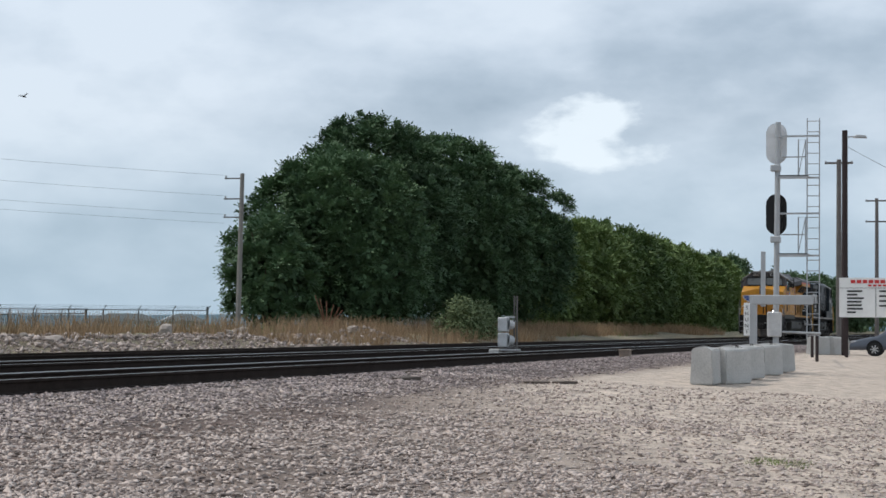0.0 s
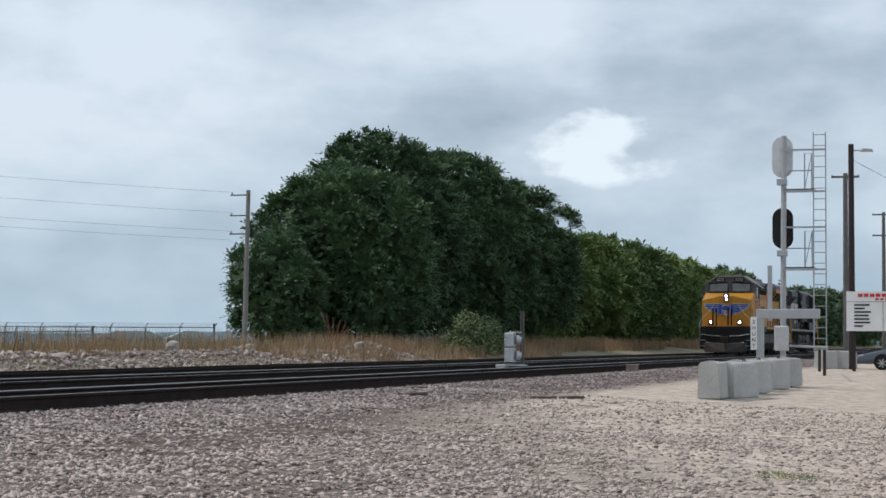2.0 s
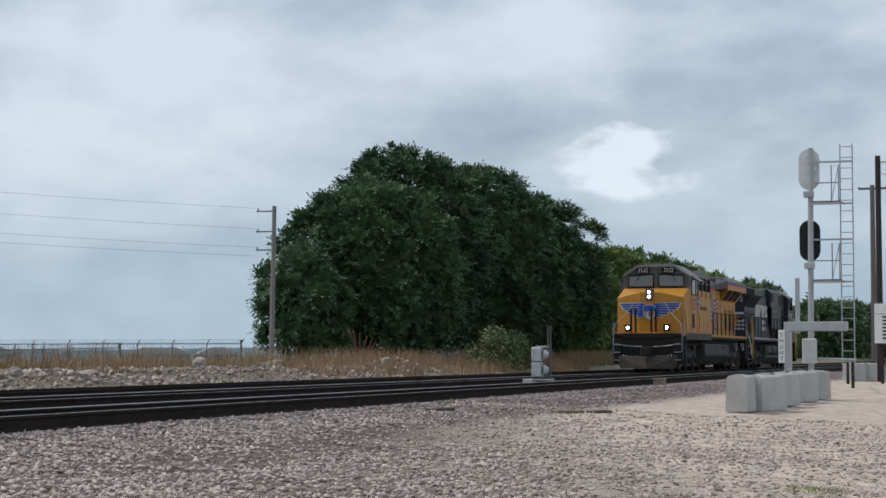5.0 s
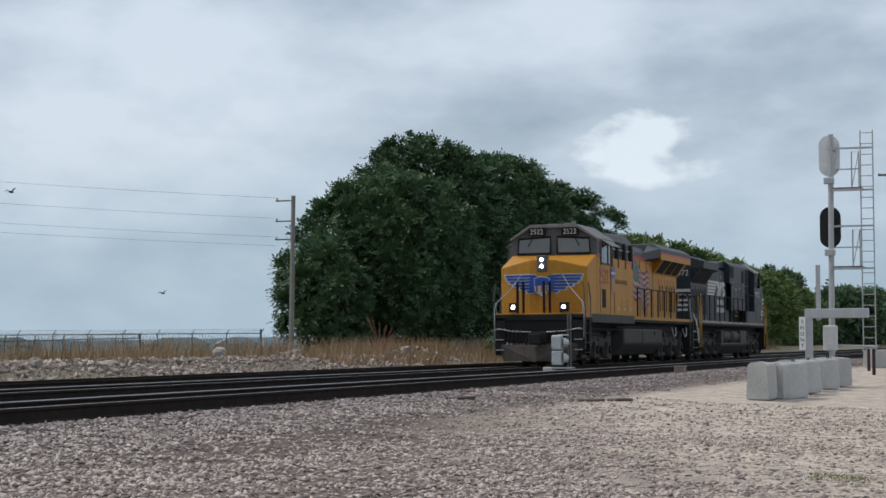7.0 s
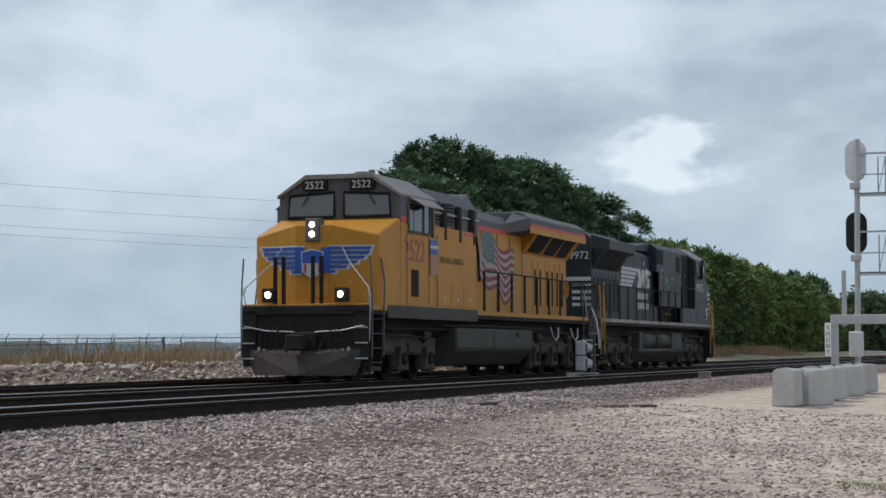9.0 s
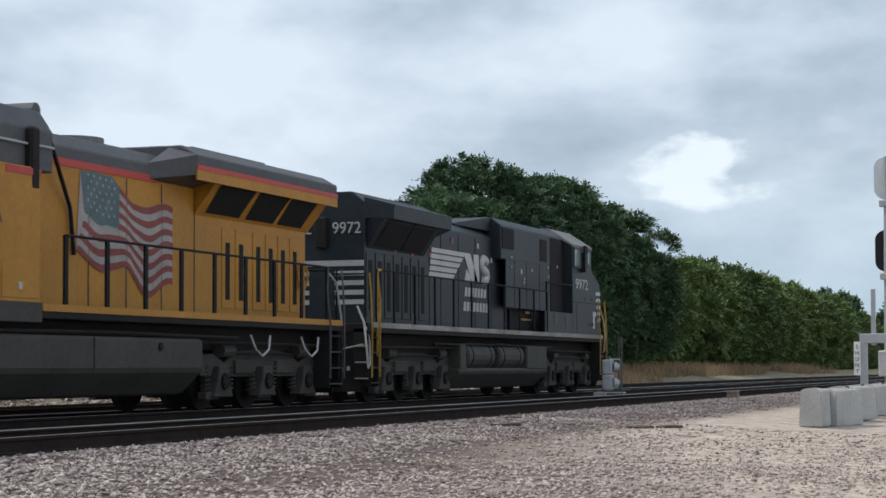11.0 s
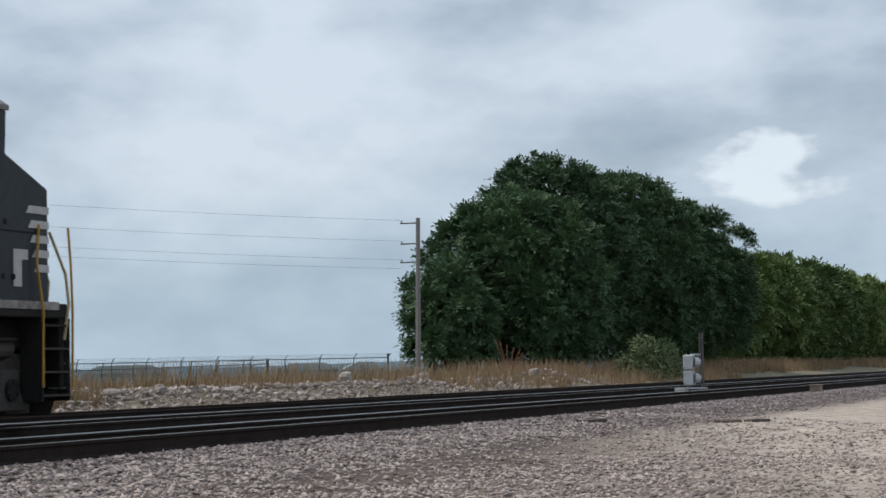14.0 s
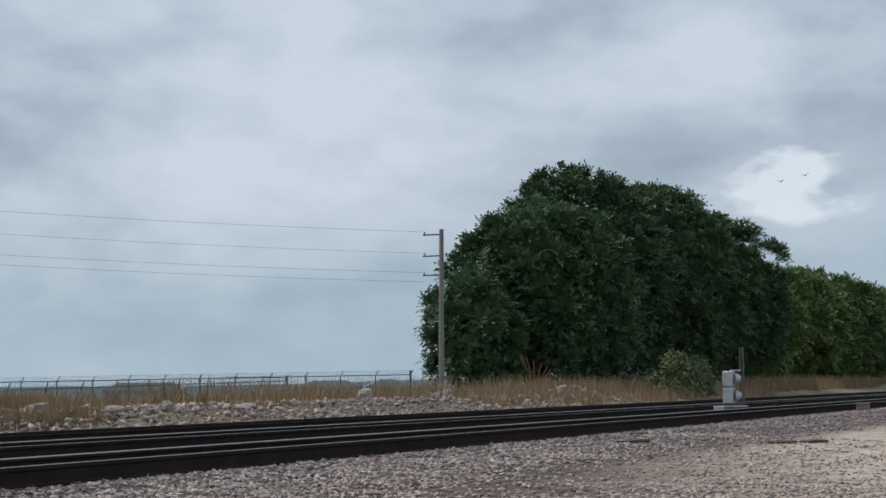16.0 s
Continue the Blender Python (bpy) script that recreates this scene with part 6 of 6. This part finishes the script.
    made("housing_ramp", lambda bm: hull(bm, [(10.8, -0.95, 4.55), (10.8, 0.95, 4.55), (13.4, 0.72, 4.23), (13.4, -0.72, 4.23), (10.8, -0.95, 4.2), (10.8, 0.95, 4.2)], [(0, 1, 2, 3), (4, 5, 1, 0), (0, 3, 4), (1, 5, 2), (4, 3, 2, 5)]), NSBLACK, up)
    for s in (-1, 1):
        made("intake_grille", lambda bm: box(bm, 9.7, 10.7, s * 1.225 - 0.012, s * 1.225 + 0.012, 3.78, 4.3), BLACKHOLE, up, "black intake opening")
        made("intake_grille", lambda bm: box(bm, 6.5, 7.15, s * 1.225 - 0.012, s * 1.225 + 0.012, 3.62, 4.2), BLACKHOLE, up)
        made("upper_side", lambda bm: box(bm, 6.0, 10.35, s * 1.2 - 0.02, s * 1.2 + 0.015, 2.3, 3.6), NSBLACK, up, "black side panel", 0.01)
        for x in (7.2, 8.5, 9.6):
            made("panel_seam", lambda bm: box(bm, x, x + 0.015, s * 1.217 - 0.006, s * 1.217 + 0.004, 2.3, 3.6), BLACKHOLE, up)
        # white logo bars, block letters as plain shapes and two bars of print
        for k in range(5):
            logo = made("logo_bar", lambda bm: prism(bm, [(12.95 + 0.21 * k, 3.54 - 0.14 * k), (15.45 + 0.05 * k, 3.54 - 0.14 * k), (15.48 + 0.05 * k, 3.435 - 0.14 * k), (13.1 + 0.21 * k, 3.435 - 0.14 * k)], "y", min(s * 0.985, s * 0.995), max(s * 0.985, s * 0.995)), DECALWHITE, hood, "white tapering logo bar")
        near, proud = min(s * 0.985, s * 0.996), max(s * 0.985, s * 0.996)
        for quad in ([(12.82, 2.86), (12.36, 2.86), (12.36, 3.0), (12.66, 3.16)], [(12.88, 3.54), (12.36, 3.54), (11.74, 2.86), (12.26, 2.86)], [(12.10, 3.54), (11.70, 3.54), (11.64, 2.86), (12.04, 2.86)]):
            made("logo_block", lambda bm: prism(bm, [(p[0] + 0.25, p[1]) for p in quad], "y", near, proud), DECALWHITE, logo, "white block logo shape")
        curl = [(11.12 - 0.23 * math.cos(radians(a)), 3.33 + 0.135 * math.sin(radians(a))) for a in range(25, 271, 20)]
        curl += [(11.12 - 0.23 * math.cos(radians(a)), 3.06 + 0.135 * math.sin(radians(a))) for a in range(75, -156, -20)]
        made("logo_curl", lambda bm: pipe(bm, [(p + 0.36, s * 0.945, q) for p, q in curl], 0.115, 12), DECALWHITE, logo, "white curved logo shape")
        for z, n, x0 in ((2.50, 7, 13.05), (2.15, 8, 13.15)):
            for k in range(n):
                c = x0 - 0.25 * k
                made("print_bar", lambda bm: prism(bm, [(c, z), (c - 0.17, z), (c - 0.21, z + 0.22), (c - 0.04, z + 0.22)], "y", s * 0.99 - 0.004, s * 0.99 + 0.004), DECALWHITE, hood, "white bar in place of lettering")
        for x in (10.9, 12.2, 13.5, 14.8, 15.6):
            made("hood_seam", lambda bm: box(bm, x, x + 0.015, s * 0.985 - 0.008, s * 0.985 + 0.004, 1.75, 3.95), BLACKHOLE, hood)
        for k in range(7):
            x = 15.9 + 0.55 * k
            d = made("hood_door", lambda bm: box(bm, x, x + 0.46, s * 0.985 - 0.012, s * 0.985 + 0.014, 1.85, 3.22), NSBLACK, hood, "black hood door", 0.008)
            made("door_slot", lambda bm: box(bm, x + 0.12, x + 0.34, s * 1.0 - 0.005, s * 1.0 + 0.005, 2.0, 3.05), BLACKHOLE, d)
        for x, z in ((12.0, 3.7), (14.0, 3.72), (10.9, 3.4), (15.6, 3.3), (9.0, 3.2), (16.8, 3.28), (17.9, 3.3)):
            made("warning_label", lambda bm: box(bm, x - 0.06, x + 0.06, s * (0.99 if x > 10.4 else 1.222) - 0.006, s * (0.99 if x > 10.4 else 1.222) + 0.01, z, z + 0.12), DECALRED if x > 13 else DECALWHITE, hood, "small warning label")
        handrail(e, 7.4, 20.6, s, 11, BLACKHOLE, 2.80, 0.03)
        made("side_grab", lambda bm: pipe(bm, [(20.6, s * 1.5, 1.0), (20.6, s * 1.5, 2.7), (20.5, s * 1.5, 2.8), (20.2, s * 1.49, 2.8)], 0.03), RAILYELLOW, e, "yellow corner handrail")
    rad = made("radiator_housing", lambda bm: prism(bm, [(-0.985, 3.6), (-0.985, 4.26), (-0.7, 4.48), (0.7, 4.48), (0.985, 4.26), (0.985, 3.6)], "x", 15.2, 19.76), NSBLACK, e, "black radiator housing", 0.02)
    for s in (-1, 1):
        made("radiator_wing", lambda bm: hull(bm, [(x, s * y, z) for x, k in ((15.45, 1.0), (19.25, 1.0), (19.7, 0.0)) for y, z in ((0.97, 3.72), (0.98 + 0.50 * k, 3.92), (0.98 + 0.52 * k, 4.22), (0.97, 4.36))],
                                               [(0, 1, 2, 3), (0, 4, 5, 1), (1, 5, 6, 2), (2, 6, 7, 3), (4, 8, 9, 5), (5, 9, 10, 6), (6, 10, 11, 7), (8, 11, 10, 9), (0, 3, 7, 4), (4, 7, 11, 8)]), NSBLACK, rad, "black overhanging radiator wing")
    made("roof_stack", lambda bm: (rod(bm, (15.1, 0, 4.2), (15.1, 0, 4.40), 0.25, 14), rod(bm, (14.6, -0.5, 4.36), (14.6, 0.5, 4.36), 0.12, 10), rod(bm, (15.9, 0.3, 4.46), (15.9, 0.3, 4.56), 0.4, 16)), NSBLACK, hood, "exhaust stack and horn")
    for s in (-1, 1):
        made("under_wing", lambda bm: prism(bm, [(s * 0.98, 3.30), (s * 1.40, 3.90), (s * 0.98, 3.95)], "x", 16.0, 19.6), NSBLACK, rad)
        for a, b in ((16.3, 17.7), (17.85, 19.3)):
            made("radiator_screen", lambda bm: hull(bm, [(a, s * 1.03, 3.345), (b, s * 1.03, 3.345), (b, s * 1.39, 3.86), (a, s * 1.39, 3.86)], [(0, 1, 2, 3)]), BLACKHOLE, rad)
    # rear end: number, stripes, lights
    for y in (-0.58, 0.58):
        lettering("9972", 0.36, DECALWHITE, pose(19.775, y, 3.60, 90, 0, 90), e, "white rear road number", 0.95)
    for k in range(4):
        made("rear_stripe", lambda bm: box(bm, 19.75, 19.762, -0.97, 0.97, 2.12 + 0.20 * k, 2.22 + 0.20 * k), DECALWHITE, hood, "white end stripe")
    made("rear_stripe", lambda bm: box(bm, 19.75, 19.764, -0.97, 0.97, 2.92, 3.04), DECALWHITE, hood, "white end stripe")
    made("rear_door", lambda bm: box(bm, 19.75, 19.78, -0.3, 0.3, 1.75, 2.85), NSBLACK, hood, "", 0.01)
    made("rear_light", lambda bm: box(bm, 19.75, 19.87, -0.13, 0.13, 3.3, 3.95), GRIME, hood, "", 0.02)
    for s in (-1, 1):
        made("end_rail", lambda bm: pipe(bm, [(21.35, s * 1.4, 1.72), (21.35, s * 1.4, 2.7), (21.35, s * 0.5, 2.7)], 0.025), BLACKHOLE, e, "end platform rail")
    made("end_grab", lambda bm: [pipe(bm, [(21.42, y, 0.7), (21.46, y, 1.75), (21.3, y * 0.97, 2.45), (21.0, y * 0.94, 2.62)], 0.022) for y in (-1.46,)], GALV, e, "bare steel corner handrail")
    made("hanging_hose", lambda bm: pipe(bm, [(21.45, 1.25, 2.05), (21.5, 1.42, 1.7), (21.62, 1.5, 1.2), (21.55, 1.52, 0.75), (21.38, 1.52, 0.85), (21.36, 1.5, 1.35), (21.45, 1.45, 1.62)], 0.024), DECALWHITE, e, "pale looped hose")
    made("jumper_cable", lambda bm: pipe(bm, [(21.4, 0.7, 1.6), (21.7, 0.7, 1.2), (22.1, 0.6, 1.15), (22.6, 0.5, 1.5)], 0.03), DECALWHITE, e, "pale jumper cable")
    return e


UNDER = ("truck", "wheelset", "journal_box", "axle_cap", "coil_spring", "brake_cylinder", "brake_pipe", "fuel_tank", "tank_box", "air_reservoir", "strap")


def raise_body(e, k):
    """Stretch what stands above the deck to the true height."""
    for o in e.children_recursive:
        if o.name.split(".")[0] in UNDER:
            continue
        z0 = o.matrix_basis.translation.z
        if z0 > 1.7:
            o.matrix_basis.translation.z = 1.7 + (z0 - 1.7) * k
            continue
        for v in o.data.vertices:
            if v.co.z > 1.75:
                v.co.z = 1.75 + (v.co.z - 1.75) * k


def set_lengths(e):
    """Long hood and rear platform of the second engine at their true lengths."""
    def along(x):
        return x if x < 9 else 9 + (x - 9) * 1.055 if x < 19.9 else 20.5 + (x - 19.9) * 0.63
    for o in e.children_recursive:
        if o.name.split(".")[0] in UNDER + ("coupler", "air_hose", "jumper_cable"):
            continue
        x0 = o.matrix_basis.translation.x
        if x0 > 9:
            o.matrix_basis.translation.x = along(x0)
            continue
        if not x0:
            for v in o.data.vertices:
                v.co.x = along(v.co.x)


lead = yellow_engine()
trail = black_engine()
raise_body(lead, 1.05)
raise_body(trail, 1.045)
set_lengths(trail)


def bird():
    b = thing("bird", "small dark swallow in flight", "bird", group="birds over the tracks")
    made("body", lambda bm: (rod(bm, (-0.10, 0, 0), (0.02, 0, 0.01), 0.02, 8, 0.035), rod(bm, (0.02, 0, 0.01), (0.10, 0, 0), 0.035, 8, 0.012)), SIGNBLACK, b, "", 0.0, True)
    for s in (-1, 1):
        made("wing", lambda bm: hull(bm, [(-0.03, s * 0.02, 0.02), (-0.04, s * 0.16, 0.09), (0.06, s * 0.24, 0.05), (0.04, s * 0.10, 0.06), (0.03, s * 0.02, 0.015), (0.0, s * 0.02, 0.03), (0.0, s * 0.14, 0.10)], [(0, 1, 6, 5), (1, 2, 6), (6, 2, 3), (5, 6, 3, 4), (0, 4, 3, 2, 1)]), SIGNBLACK, b)
    made("tail", lambda bm: hull(bm, [(0.08, 0, 0.0), (0.18, -0.04, 0.0), (0.15, 0, 0.0), (0.18, 0.04, 0.0), (0.08, 0, 0.01)], [(0, 1, 2), (0, 2, 3), (4, 2, 1), (4, 3, 2)]), SIGNBLACK, b)
    return b


swallow = bird()
FLOCK = [swallow] + [copy_thing(swallow, pose(0, 0, 20)) for _ in range(3)]
# for each bird: seconds and a place in the air
FLIGHTS = (
    [(0, 24.1, 15.2, 8.3), (0.5, 22.7, 17.9, 9.4), (4, 19.4, 23.1, 11.4), (7, 14.5, 12.3, 5.2), (7.6, 33.4, 19.3, 2.5), (8.2, 22.1, 19.4, 2.9), (16, 25.2, 38.4, 9.2)],
    [(0, 1.6, -12.4, 9.8), (0.5, 0.8, -8.0, 5.6), (1.5, 16.3, 8.4, 5.0), (3.5, 12.3, 15.7, 6.1), (6.5, 29.1, 26.8, 2.0), (7, 34.6, 16.8, 2.8), (8, 32.5, 21.3, 2.4), (10.5, 26.9, 30.9, 6.0), (16, 23.9, 39.8, 9.2)],
    [(0, 10.8, 17.8, 10.9), (2.6, 13.5, 13.7, 10.5), (3.5, 44.4, 19.0, 12.0), (4.4, 47.7, 10.5, 18.1), (9, 52.2, -16.2, 20.3), (14.5, 73.2, -6.7, 9.2), (16, 73.8, 5.7, 11.6)],
    [(0, 18.1, 24.9, 8.2), (3, 14.1, 12.7, 9.9), (3.5, 14.9, 11.3, 10.7), (4.1, 15.5, 10.2, 12.7), (9, 72.2, -18.9, 24.5), (14.5, 83.3, -7.4, 10.2), (16, 83.4, 9.0, 12.3)],
)


def motions():
    """The train comes past at about forty kilometres an hour; its wheels roll."""
    ts = [k / 4 for k in range(65)]
    walk(lead, [(t, pose(distance(t) + 0.2, 0, 0)) for t in ts])
    walk(trail, [(t, pose(distance(t) + 44.6, 0, 0, 0, 0, 180)) for t in ts])
    for b, flight in zip(FLOCK, FLIGHTS):
        rows = []
        for (t, x, y, z), (t2, x2, y2, z2) in zip(flight, flight[1:] + flight[-1:]):
            rows.append((t, pose(x, y, z, 8, 0, 165)))
        walk(b, rows)
    steps = [k / 15 for k in range(241)]
    for w, x, turned in WHEELS:
        sign = -1 if turned else 1
        walk(w, [(t, pose(x, 0, 0.533, 0, sign * math.degrees((distance(t) - distance(0)) / 0.533), 0)) for t in steps])


motions()
